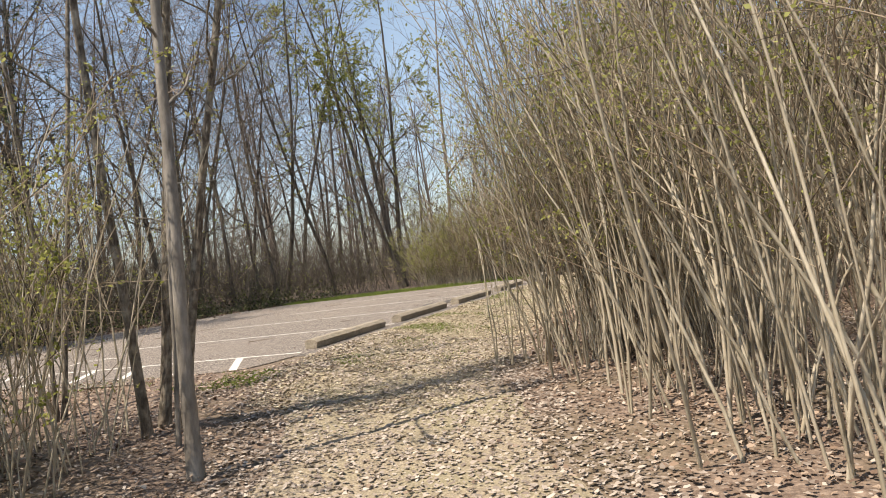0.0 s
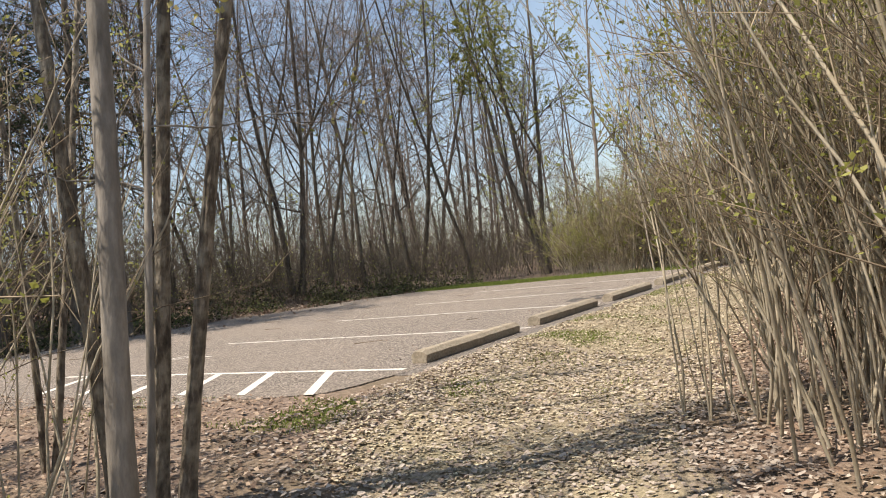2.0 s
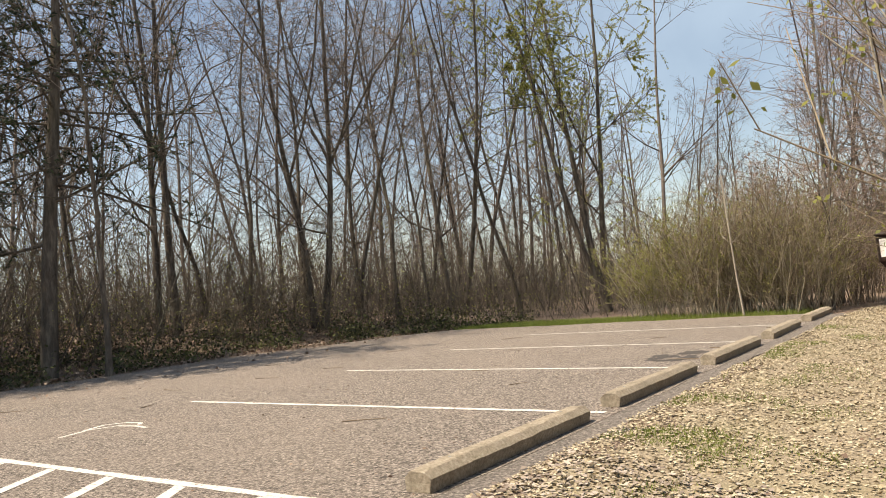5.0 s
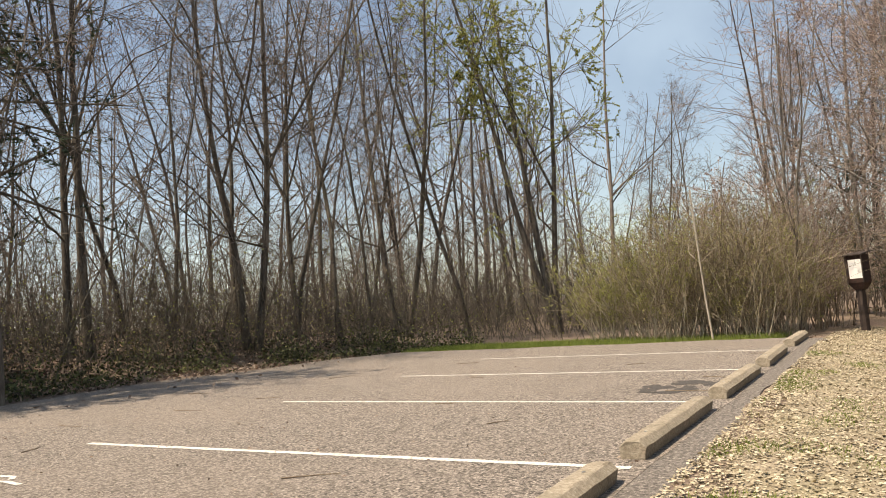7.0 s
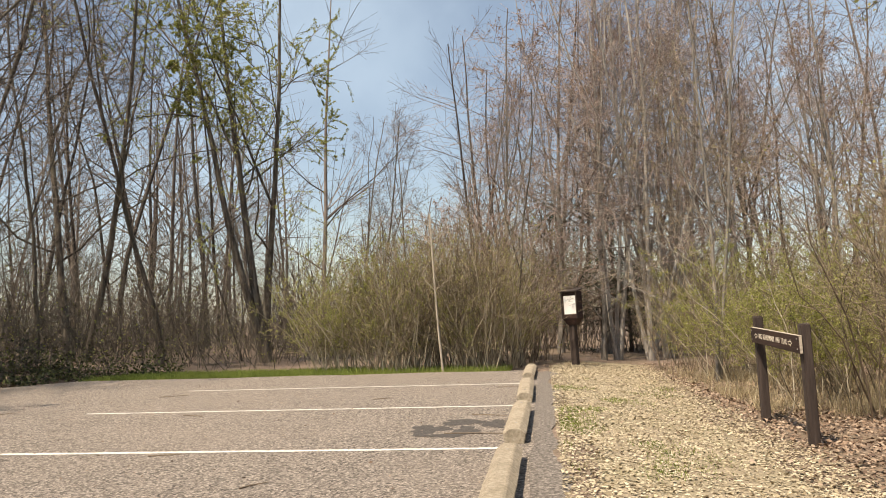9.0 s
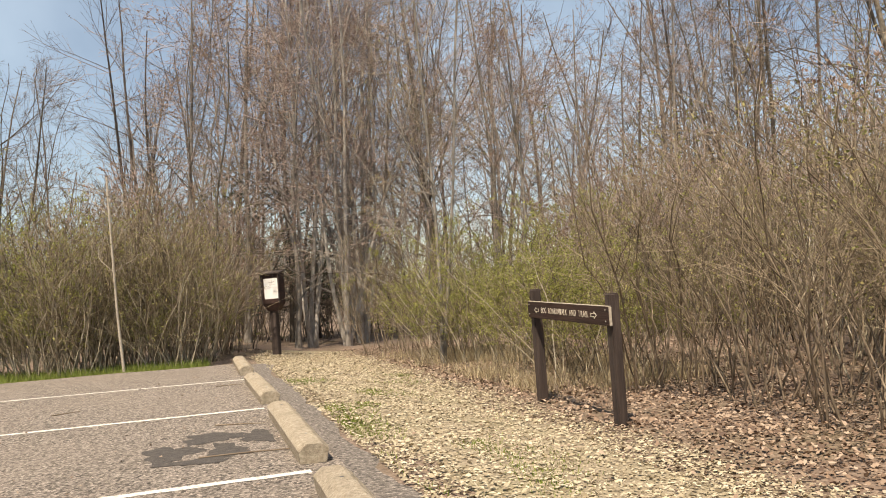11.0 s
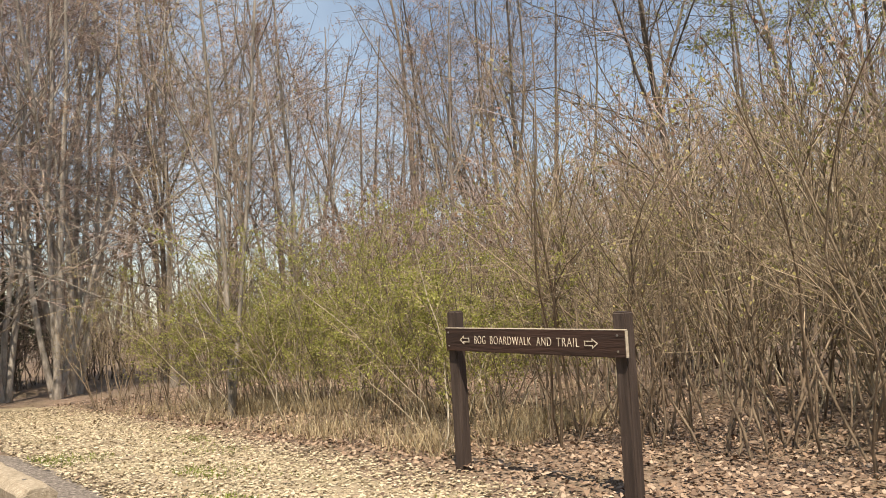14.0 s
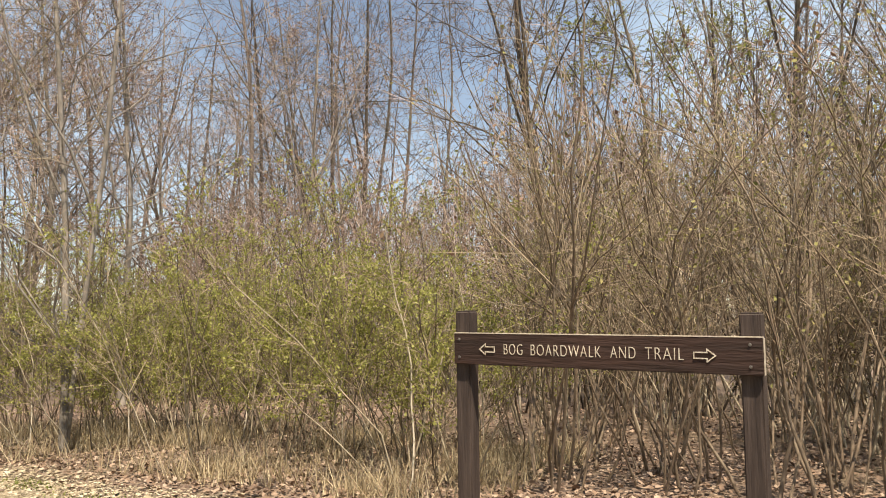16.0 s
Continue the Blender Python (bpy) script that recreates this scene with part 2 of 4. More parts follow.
def spawn(rng, parents, k, f0, f1, spread, lenfac, radfac, nseg, wander, lift, rmin=0.003):
    P, R, L = parents
    m, n, _ = P.shape
    f = rng.uniform(f0, f1, (m, k))
    x = f * (n - 1)
    i = np.minimum(x.astype(int), n - 2)
    w = (x - i)[..., None]
    row = np.arange(m)[:, None]
    start = P[row, i] * (1 - w) + P[row, i + 1] * w
    T = P[row, i + 1] - P[row, i]
    T /= np.linalg.norm(T, axis=2, keepdims=True) + 1e-9
    rad = R[row, i] * (1 - w[..., 0]) + R[row, i + 1] * w[..., 0]
    q = rng.normal(0, 1, (m, k, 3))
    q -= (q * T).sum(2, keepdims=True) * T
    q /= np.linalg.norm(q, axis=2, keepdims=True) + 1e-9
    a = spread * rng.uniform(0.65, 1.25, (m, k, 1))
    way = T * np.cos(a) + q * np.sin(a)
    length = L[:, None] * lenfac * (1.2 - 0.75 * f) * rng.uniform(0.55, 1.2, (m, k))
    r0 = np.maximum(rad * radfac, rmin)
    return grow(rng, start.reshape(-1, 3), way.reshape(-1, 3), length.ravel(), r0.ravel(), np.maximum(r0.ravel() * 0.35, rmin * 0.7), nseg, wander, lift)


def leaf_quads(rng, centres, size, flat=0.0, aspect=0.6):
    m = len(centres)
    u = rng.normal(0, 1, (m, 3))
    u[:, 2] *= 1 - flat
    u /= np.linalg.norm(u, axis=1, keepdims=True)
    v = rng.normal(0, 1, (m, 3))
    v[:, 2] *= 1 - flat
    v -= (v * u).sum(1, keepdims=True) * u
    v /= np.linalg.norm(v, axis=1, keepdims=True)
    s = size * rng.uniform(0.6, 1.3, (m, 1))
    bend = np.cross(u, v) * s * rng.uniform(-0.35, 0.35, (m, 1))
    q = np.stack([centres - u * s, centres + v * s * aspect + bend, centres + u * s, centres - v * s * aspect + bend], axis=1)
    return q.reshape(-1, 3), np.arange(4 * m).reshape(-1, 4)


def leaf_curls(rng, centres, size, flat=0.7):
    """Five-sided dry leaves with uneven outlines, curled up at the rim."""
    m = len(centres)
    n = rng.normal(0, 1 - flat, (m, 3))
    n[:, 2] = 1
    n /= np.linalg.norm(n, axis=1, keepdims=True)
    u = np.cross(n, rng.normal(0, 1, (m, 3)))
    u /= np.linalg.norm(u, axis=1, keepdims=True)
    v = np.cross(n, u)
    a = np.arange(5) * 2 * np.pi / 5 + rng.uniform(-0.35, 0.35, (m, 5))
    r = size * rng.uniform(0.55, 1.25, (m, 1)) * rng.uniform(0.5, 1.2, (m, 5))
    x, y = r * np.cos(a), 0.7 * r * np.sin(a)
    curl = rng.uniform(-0.2, 0.75, (m, 1)) * y * y / size + rng.normal(0, 0.10, (m, 5)) * size
    q = centres[:, None] + x[..., None] * u[:, None] + y[..., None] * v[:, None] + curl[..., None] * n[:, None]
    return q.reshape(-1, 3), np.arange(5 * m).reshape(-1, 5)


def along(rng, parents, count):
    P = parents[0]
    m, n, _ = P.shape
    a = rng.integers(0, m, count)
    x = rng.uniform(0.25, 1.0, count) * (n - 1)
    i = np.minimum(x.astype(int), n - 2)
    w = (x - i)[:, None]
    return P[a, i] * (1 - w) + P[a, i + 1] * w + rng.normal(0, 0.02, (count, 3))


def one(*v):
    return np.array([v], dtype=float)


# ---- plants ----
def tall_tree(seed, height=17.0, radius=0.19, fork=1, twigs=5, leaves=0, leaf=None, leaf_size=0.05, bark=BARK, twig=TWIG, clear=0.16, limbs=12, name="tree", bend=0.035, rugged=0.0,
              leaders=3, fine_r=0.0058, rise=1.0, lean=0.16, reach=0.38):
    """A trunk that splits into steep leaders, limbs on all of them, and a lace of fine twigs."""
    rng = np.random.default_rng(seed)
    root = new(name)
    start, way = np.zeros((fork, 3)), rng.normal(0, 0.035 if fork == 1 else lean, (fork, 3))
    start[:, :2] = rng.normal(0, 0.0 if fork == 1 else radius * 0.9, (fork, 2))
    way[:, 2] = 1
    size = height * rng.uniform(0.85, 1.05, fork)
    trunk = grow(rng, start - [0, 0, 0.25], way, size, np.full(fork, radius) * rng.uniform(0.75, 1.0, fork), np.full(fork, 0.02), 16, bend, 0.02)
    f = np.linspace(0, 1, 17)
    trunk[1][:] = trunk[1] * (1 - 0.35 * f * (1 - f) * 2)
    trunk[1][:, 0] *= 1.35
    limb = spawn(rng, trunk, limbs, clear, 0.97, rise, reach, 0.36, 9, 0.16, 0.02)
    lead = spawn(rng, trunk, leaders, 0.24, 0.6, 0.42, 0.60, 0.60, 12, 0.07, 0.03) if leaders else None
    boughs = [limb]
    if lead:
        boughs.append(spawn(rng, lead, 7, 0.12, 0.98, rise, reach * 1.2, 0.40, 7, 0.16, 0.015))
    subs = [spawn(rng, g, 6, 0.10, 1.0, 0.95, 0.55, 0.5, 4, 0.18, 0.015, fine_r * 1.3) for g in boughs]
    fines = [spawn(rng, g, twigs, 0.05, 1.0, 0.9, 0.75, 0.5, 2, 0.22, 0.02, fine_r) for g in subs]
    sub = tuple(np.concatenate([g[c] for g in subs]) for c in range(3))
    fine = tuple(np.concatenate([g[c] for g in fines]) for c in range(3))
    if rugged:
        n = trunk[0].shape[1]
        x = np.linspace(0, n - 1, 90)
        P = np.stack([[np.interp(x, np.arange(n), trunk[0][a, :, c]) for c in range(3)] for a in range(fork)]).transpose(0, 2, 1)
        R = np.stack([np.interp(x, np.arange(n), trunk[1][a]) for a in range(fork)])
        tv, tf = tubes([(P, R, 22)])
        axis = np.repeat(P.reshape(-1, 3), 22, axis=0)
        for k in range(len(tv)):
            d = tv[k] - axis[k]
            u = d / (np.linalg.norm(d) + 1e-9)
            w = noise.noise((u[0] * 4.5, u[1] * 4.5, axis[k][2] * 2.2 + seed)) + 0.6 * noise.noise((u[0] * 9, u[1] * 9, axis[k][2] * 7))
            tv[k] = axis[k] + d * (1 + rugged * w)
        under(root, "trunk", mesh_of("trunk", tv, tf, bark, True))
    else:
        under(root, "trunk", mesh_of("trunk", *tubes([(trunk[0], trunk[1], 9)]), bark, True))
    for g in boughs + ([lead] if lead else []):
        for k in range(len(g[0])):
            under(root, "limb", mesh_of("limb", *tubes([(g[0][k:k + 1], g[1][k:k + 1], 5)]), bark, True))
    stuff_part(root, "crown", mesh_of("crown", *tubes([(sub[0], sub[1], 3), (fine[0], fine[1], 3)]), twig))
    if leaves:
        stuff_part(root, "foliage", mesh_of("foliage", *leaf_quads(rng, along(rng, fine, leaves), leaf_size), leaf))
    return root


def shrub(seed, stems=20, spread=0.55, height=3.4, radius=0.013, lean=0.16, twigs=5, fine=2, leaves=0, leaf=BUD, leaf_size=0.015, stem=STEM, twig=STEM_TWIG,
          bend=0.05, drift=(0, 0), name="shrub", low=0.3, single=True, thin=0.0028):
    rng = np.random.default_rng(seed)
    root = new(name)
    a, r = rng.uniform(0, 6.283, stems), spread * np.sqrt(rng.uniform(0, 1, stems))
    start = np.stack([r * np.cos(a), r * np.sin(a), np.full(stems, -0.08)], axis=1)
    way = rng.normal(0, lean, (stems, 3))
    way[:, 0] += lean * np.cos(a) + drift[0]
    way[:, 1] += lean * np.sin(a) + drift[1]
    way = np.clip(way, -0.30, 0.30)
    way[:, 2] = 1
    size = height * rng.uniform(0.55, 1.1, stems)
    st = grow(rng, start, way, size, radius * rng.uniform(0.5, 1.45, stems), np.full(stems, 0.004), 8, bend, 0.0)
    tw = spawn(rng, st, twigs, low, 1.0, 0.6, 0.36, 0.55, 3, 0.13, 0.02, thin)
    fi = spawn(rng, tw, fine, 0.2, 1.0, 0.75, 0.65, 0.6, 1, 0.12, 0.01, thin * 0.8)
    if single:
        for k in range(stems):
            under(root, "stem", mesh_of("stem", *tubes([(st[0][k:k + 1], st[1][k:k + 1], 5)]), stem, True))
    else:
        stuff_part(root, "stem_clump", mesh_of("stem_clump", *tubes([(st[0], st[1], 4)]), stem, True))
    stuff_part(root, "crown", mesh_of("crown", *tubes([(tw[0], tw[1], 3), (fi[0], fi[1], 3)]), twig))
    if leaves:
        stuff_part(root, "foliage", mesh_of("foliage", *leaf_quads(rng, along(rng, fi, leaves), leaf_size), leaf))
    return root


def conifer(seed, height=13.0):
    rng = np.random.default_rng(seed)
    root = new("conifer")
    trunk = grow(rng, one(0, 0, -0.25), one(0.02, 0.02, 1), np.array([height]), np.array([0.19]), np.array([0.03]), 14, 0.02, 0.02)
    br = spawn(rng, trunk, 70, 0.22, 0.98, 1.45, 0.26, 0.28, 6, 0.06, -0.03, 0.008)
    sub = spawn(rng, br, 9, 0.25, 1.0, 0.8, 0.32, 0.5, 3, 0.10, -0.06, 0.004)
    under(root, "trunk", mesh_of("trunk", *tubes([(trunk[0], trunk[1], 9)]), BARK, True))
    stuff_part(root, "crown", mesh_of("crown", *tubes([(br[0], br[1], 4), (sub[0], sub[1], 3)]), BARK, True))
    stuff_part(root, "foliage", mesh_of("foliage", *leaf_quads(rng, along(rng, sub, 7000), 0.10, 0.3, 0.16), NEEDLE), "dark green drooping needles")
    return root


def far_tree(rng, x, y, z, height, radius):
    trunk = grow(rng, one(x, y, z - 0.3), one(rng.normal(0, 0.08), rng.normal(0, 0.08), 1), np.array([height]), np.array([radius]), np.array([0.03]), 8, 0.04, 0.02)
    limb = spawn(rng, trunk, 14, 0.2, 0.97, 0.9, 0.36, 0.45, 4, 0.12, 0.06, 0.013)
    sub = spawn(rng, limb, 9, 0.15, 1.0, 0.7, 0.55, 0.5, 1, 0.13, 0.04, 0.008)
    return [(trunk[0], trunk[1], 5), (limb[0], limb[1], 3), (sub[0], sub[1], 3)]


# ---- ground ----
EDGE_Y = (-30.0, 0.0, 4.0, 9.0, 11.4, 14.0, 15.6, 17.5, 60.0)
EDGE_X = (-13.5, -12.8, -12.4, -12.4, -11.6, -10.8, -9.8, -9.2, -9.0)


def edge_x(y):
    return float(np.interp(y, EDGE_Y, EDGE_X))


def lift_at(x, y):
    """Height of the ground: level by the lot, a low bank in the wood, a slight fall to the trail's outer side."""
    z = 1.05 * smooth((edge_x(y) - 0.4 - x) / 6.0) * (1 - 0.75 * smooth((y - 12) / 12)) * smooth((y + 6) / 8)
    z -= 0.20 * smooth((x - 0.45) / 2.0)
    z -= 0.14 * smooth((y - 12) / 7)
    z -= 0.09 * smooth((-1.6 - y) / 4)
    return z


def ground_z(x, y):
    inside = smooth(min(x - edge_x(y) + 0.3, 0.5 - x, y + 1.7, 15.4 - y) / 0.35)
    rough = 0.035 * noise.noise((x * 0.9, y * 0.9, 0)) + 0.012 * noise.noise((x * 5, y * 5, 3))
    return lift_at(x, y) + (1 - inside) * rough - 0.009 * inside - 0.005


def axis_steps(lo, hi, fine, far):
    mid = np.arange(lo, hi + fine * 0.5, fine)
    grow_out, step, d = [], fine, 0.0
    while d < far:
        step *= 1.35
        d += step
        grow_out.append(d)
    out = np.array(grow_out)
    return np.concatenate([lo - out[::-1], mid, hi + out])


gx, gy = axis_steps(-22, 14, 0.3, 2500), axis_steps(-12, 30, 0.3, 2500)
gv = np.array([(x, y, ground_z(x, y)) for y in gy for x in gx])
ii, jj = np.meshgrid(np.arange(len(gx) - 1), np.arange(len(gy) - 1))
g0 = (jj * len(gx) + ii).ravel()
ground = tagged(new("ground", mesh_of("ground", gv, np.stack([g0, g0 + 1, g0 + len(gx) + 1, g0 + len(gx)], axis=1), SOIL, True)),
                "brown woodland ground of leaf mould and soil", "ground", kind="structure")


def sheet(name, outline, z, mat, thick=0.03, follow=None):
    """A flat slab with the given outline, or one that follows the ground."""
    bm = bmesh.new()
    top = bm.faces.new([bm.verts.new((x, y, z)) for x, y in outline])
    bmesh.ops.triangulate(bm, faces=[top])
    ext = bmesh.ops.extrude_face_region(bm, geom=list(bm.faces))
    for v in ext["geom"]:
        if isinstance(v, bmesh.types.BMVert):
            v.co.z -= thick
    bmesh.ops.recalc_face_normals(bm, faces=list(bm.faces))
    return part(name, bm, mat)


rng = np.random.default_rng(5)
rim = [(0.13 + rng.normal(0, 0.012), -0.2 + k * 0.5) for k in range(31)]
rim += [(x, 15.15 + 0.09 * math.sin(x * 2.1) + rng.normal(0, 0.04)) for x in np.arange(0.1, -9.4, -0.5)]
rim += [(edge_x(y) + 0.12 * math.sin(y * 1.3) + rng.normal(0, 0.05), y) for y in np.arange(15.4, -3.0, -0.5)]
rim += [(x, -1.75 + 0.10 * math.sin(x * 1.9) + rng.normal(0, 0.04) + 0.03 * x) for x in np.arange(-12.4, -1.2, 0.5)]
rim += [(-1.0, -1.42), (-0.5, -1.3), (-0.1, -1.12), (0.02, -0.8), (0.06, -0.45)]
lot = tagged(sheet("parking_lot", rim, 0.0, ASPHALT), "sunlit worn grey asphalt parking lot", "parking lot", kind="structure")
strip = [(0.08, -0.3 + k * 0.5) for k in range(31)]
strip += [(0.40 + 0.07 * math.sin(k * 1.1) + rng.normal(0, 0.04), 14.7 - k * 0.5) for k in range(31)]
tagged(sheet("lot_edge", strip, -0.003, ASPHALT_EDGE), "dark crumbling asphalt edge behind the wheel stops", "pavement", kind="structure")

PITCH, LINE_END = 3.05, -5.98


def painted(name, pts, label=""):
    bm = bmesh.new()
    f = bm.faces.new([bm.verts.new((x, y, 0.004)) for x, y in pts])
    bmesh.ops.recalc_face_normals(bm, faces=[f])
    if f.normal.z < 0:
        f.normal_flip()
    return part(name, bm, PAINT, lot, label)


for k in range(5):
    y = k * PITCH
    x1 = (0.02, 0.02, -0.08, -0.10, -0.08)[k]
    lower = [(x, y - 0.044 + rng.normal(0, 0.004)) for x in np.linspace(LINE_END, x1, 40)]
    upper = [(x, y + 0.044 + rng.normal(0, 0.004)) for x in np.linspace(x1, LINE_END, 40)]
    painted("parking_line", lower + upper, "faded white parking line")
for k in range(6):
    x0 = -0.97 - 0.88 * k
    painted("hatch_line", [(x0 - 0.04, -0.055), (x0 + 0.085, -0.055), (x0 + 0.82, -1.22), (x0 + 0.70, -1.22)], "white access aisle stripe")



def blot(cx, cy, sx, sy, seed, n=28):
    r = np.random.default_rng(seed)
    out = []
    for k in range(n):
        a = k * 2 * math.pi / n
        w = 1 + 0.22 * math.sin(3 * a + seed) + 0.14 * math.sin(7 * a + 2 * seed) + r.normal(0, 0.08)
        out.append((cx + sx * w * math.cos(a), cy + sy * w * math.sin(a)))
    bm = bmesh.new()
    f = bm.faces.new([bm.verts.new((x, y, 0.0015 + 0.0004 * seed)) for x, y in out])
    if f.normal.z < 0:
        f.normal_flip()
    return part("oil_stain", bm, OIL, lot, "dark damp oil stain")


for k, (cx, cy, sx, sy) in enumerate([(-0.95, 7.25, 0.20, 0.30), (-0.62, 7.75, 0.26, 0.22), (-0.55, 7.15, 0.14, 0.28), (-0.28, 7.6, 0.12, 0.30), (-0.75, 6.85, 0.25, 0.10)]):
    blot(cx, cy, sx, sy, k + 1)


def band(points, width):
    """A painted stroke of even width along the points."""
    left, right = [], []
    for k, (x, y) in enumerate(points):
        x0, y0 = points[max(0, k - 1)]
        x1, y1 = points[min(len(points) - 1, k + 1)]
        d = math.hypot(x1 - x0, y1 - y0) or 1
        nx, ny = -(y1 - y0) / d * width / 2, (x1 - x0) / d * width / 2
        left.append((x + nx, y + ny))
        right.append((x - nx, y - ny))
    bm = bmesh.new()
    lv = [bm.verts.new((x, y, 0.0045)) for x, y in left]
    rv = [bm.verts.new((x, y, 0.0045)) for x, y in right]
    for k in range(len(lv) - 1):
        bm.faces.new((rv[k], rv[k + 1], lv[k + 1], lv[k]))
    return bm


# wheelchair mark, its foot towards the wheel stop
for stroke in ([(-5.22, 0.85), (-5.28, 1.08), (-5.33, 1.25), (-5.2, 1.5), (-4.9, 1.55), (-4.63, 1.51)], [(-5.36, 1.2), (-5.46, 1.5), (-5.3, 1.68), (-5.05, 1.70), (-4.95, 1.62)]):
    part("wheelchair_mark", band(stroke, 0.055), PAINT, lot, "worn remains of a white painted wheelchair mark")

# ---- placing ----
def stand(x, y, turn=0.0, size=1.0, tip=(0, 0), sink=0.03):
    return pose(x, y, lift_at(x, y) - sink, tip[0], tip[1], 0) @ pose(0, 0, 0, 0, 0, turn) @ Matrix.Diagonal((size, size, size, 1))


# ---- wheel stops ----
def wheel_stop(seed, length=2.33):
    rng = np.random.default_rng(seed)
    n = 26
    prof = [(-0.096, 0.0), (-0.108, 0.090), (-0.062, 0.130), (-0.045, 0.136), (0.045, 0.136), (0.062, 0.130), (0.108, 0.090), (0.090, 0.0)]
    bm = bmesh.new()
    rings = []
    for k in range(n + 1):
        f = k / n
        pinch = 0.93 if k in (0, n) else 1.0
        y = (f - 0.5) * length + (0.012 if k == 0 else -0.012 if k == n else 0)
        rings.append([bm.verts.new((x * pinch + rng.normal(0, 0.0016), y + rng.normal(0, 0.002), z * pinch + (rng.normal(0, 0.0022) if z > 0 else 0))) for x, z in prof])
    for a, b in zip(rings, rings[1:]):
        for j in range(8):
            bm.faces.new((a[j], a[(j + 1) % 8], b[(j + 1) % 8], b[j]))
    bm.faces.new(rings[0])
    bm.faces.new(rings[-1][::-1])
    bmesh.ops.recalc_face_normals(bm, faces=list(bm.faces))
    root = new("wheel_stop")
    part("block", bm, CONCRETE, root)
    for y in (-0.8, 0.8):
        pin = bmesh.new()
        bmesh.ops.create_cone(pin, cap_ends=True, segments=8, radius1=0.014, radius2=0.012, depth=0.02)
        bmesh.ops.translate(pin, verts=pin.verts, vec=(0, y, 0.13))
        part("steel_pin", pin, STEEL, root, "rusty steel pin")
    return tagged(root, "weathered concrete wheel stop on the asphalt", "wheel stop", "row of wheel stops")


STOPS = [(-0.035, 1.51, 0.3), (-0.04, 4.47, -0.2), (-0.02, 7.48, -0.3), (-0.02, 10.60, 0.5), (-0.02, 13.95, -0.4)]
for k, (x, y, turn) in enumerate(STOPS):
    wheel_stop(40 + k).matrix_world = pose(x, y, 0.002, 0, 0, turn)

# ---- trail sign ----
def text_mesh(body, size, mat, name, parent):
    cu = bpy.data.curves.new(name, "FONT")
    cu.body, cu.size, cu.align_x, cu.align_y, cu.extrude, cu.offset = body, size, "CENTER", "CENTER", 0.002, -0.0016
    cu.space_character, cu.space_word = 1.16, 1.2
    tmp = new(name, cu)
    me = bpy.data.meshes.new_from_object(tmp.evaluated_get(bpy.context.evaluated_depsgraph_get()))
    bpy.data.objects.remove(tmp)
    me.materials.clear()
    me.materials.append(mat)
    return under(parent, name, me)


def arrow_bm(flip):
    """An open outline arrow: a thin raised band round the arrow's shape."""
    out = [(-0.055, 0.014), (0.012, 0.014), (0.012, 0.029), (0.055, 0.0), (0.012, -0.029), (0.012, -0.014), (-0.055, -0.014)]
    bm = bmesh.new()
    n = len(out)
    for k in range(n):
        a, c = Vector(out[k]), Vector(out[(k + 1) % n])
        d = (c - a).normalized()
        w = Vector((-d.y, d.x)) * 0.0026
        a, c = a - d * 0.003, c + d * 0.003
        corners = [a + w, a - w, c - w, c + w]
        low = [bm.verts.new((v.x * flip, v.y, 0)) for v in corners]
        high = [bm.verts.new((v.x * flip, v.y, 0.003 + 0.0003 * (k % 3))) for v in corners]
        bm.faces.new(high)
        for e in range(4):
            bm.faces.new((low[e], low[(e + 1) % 4], high[(e + 1) % 4], high[e]))
    bmesh.ops.recalc_face_normals(bm, faces=list(bm.faces))
    return bm


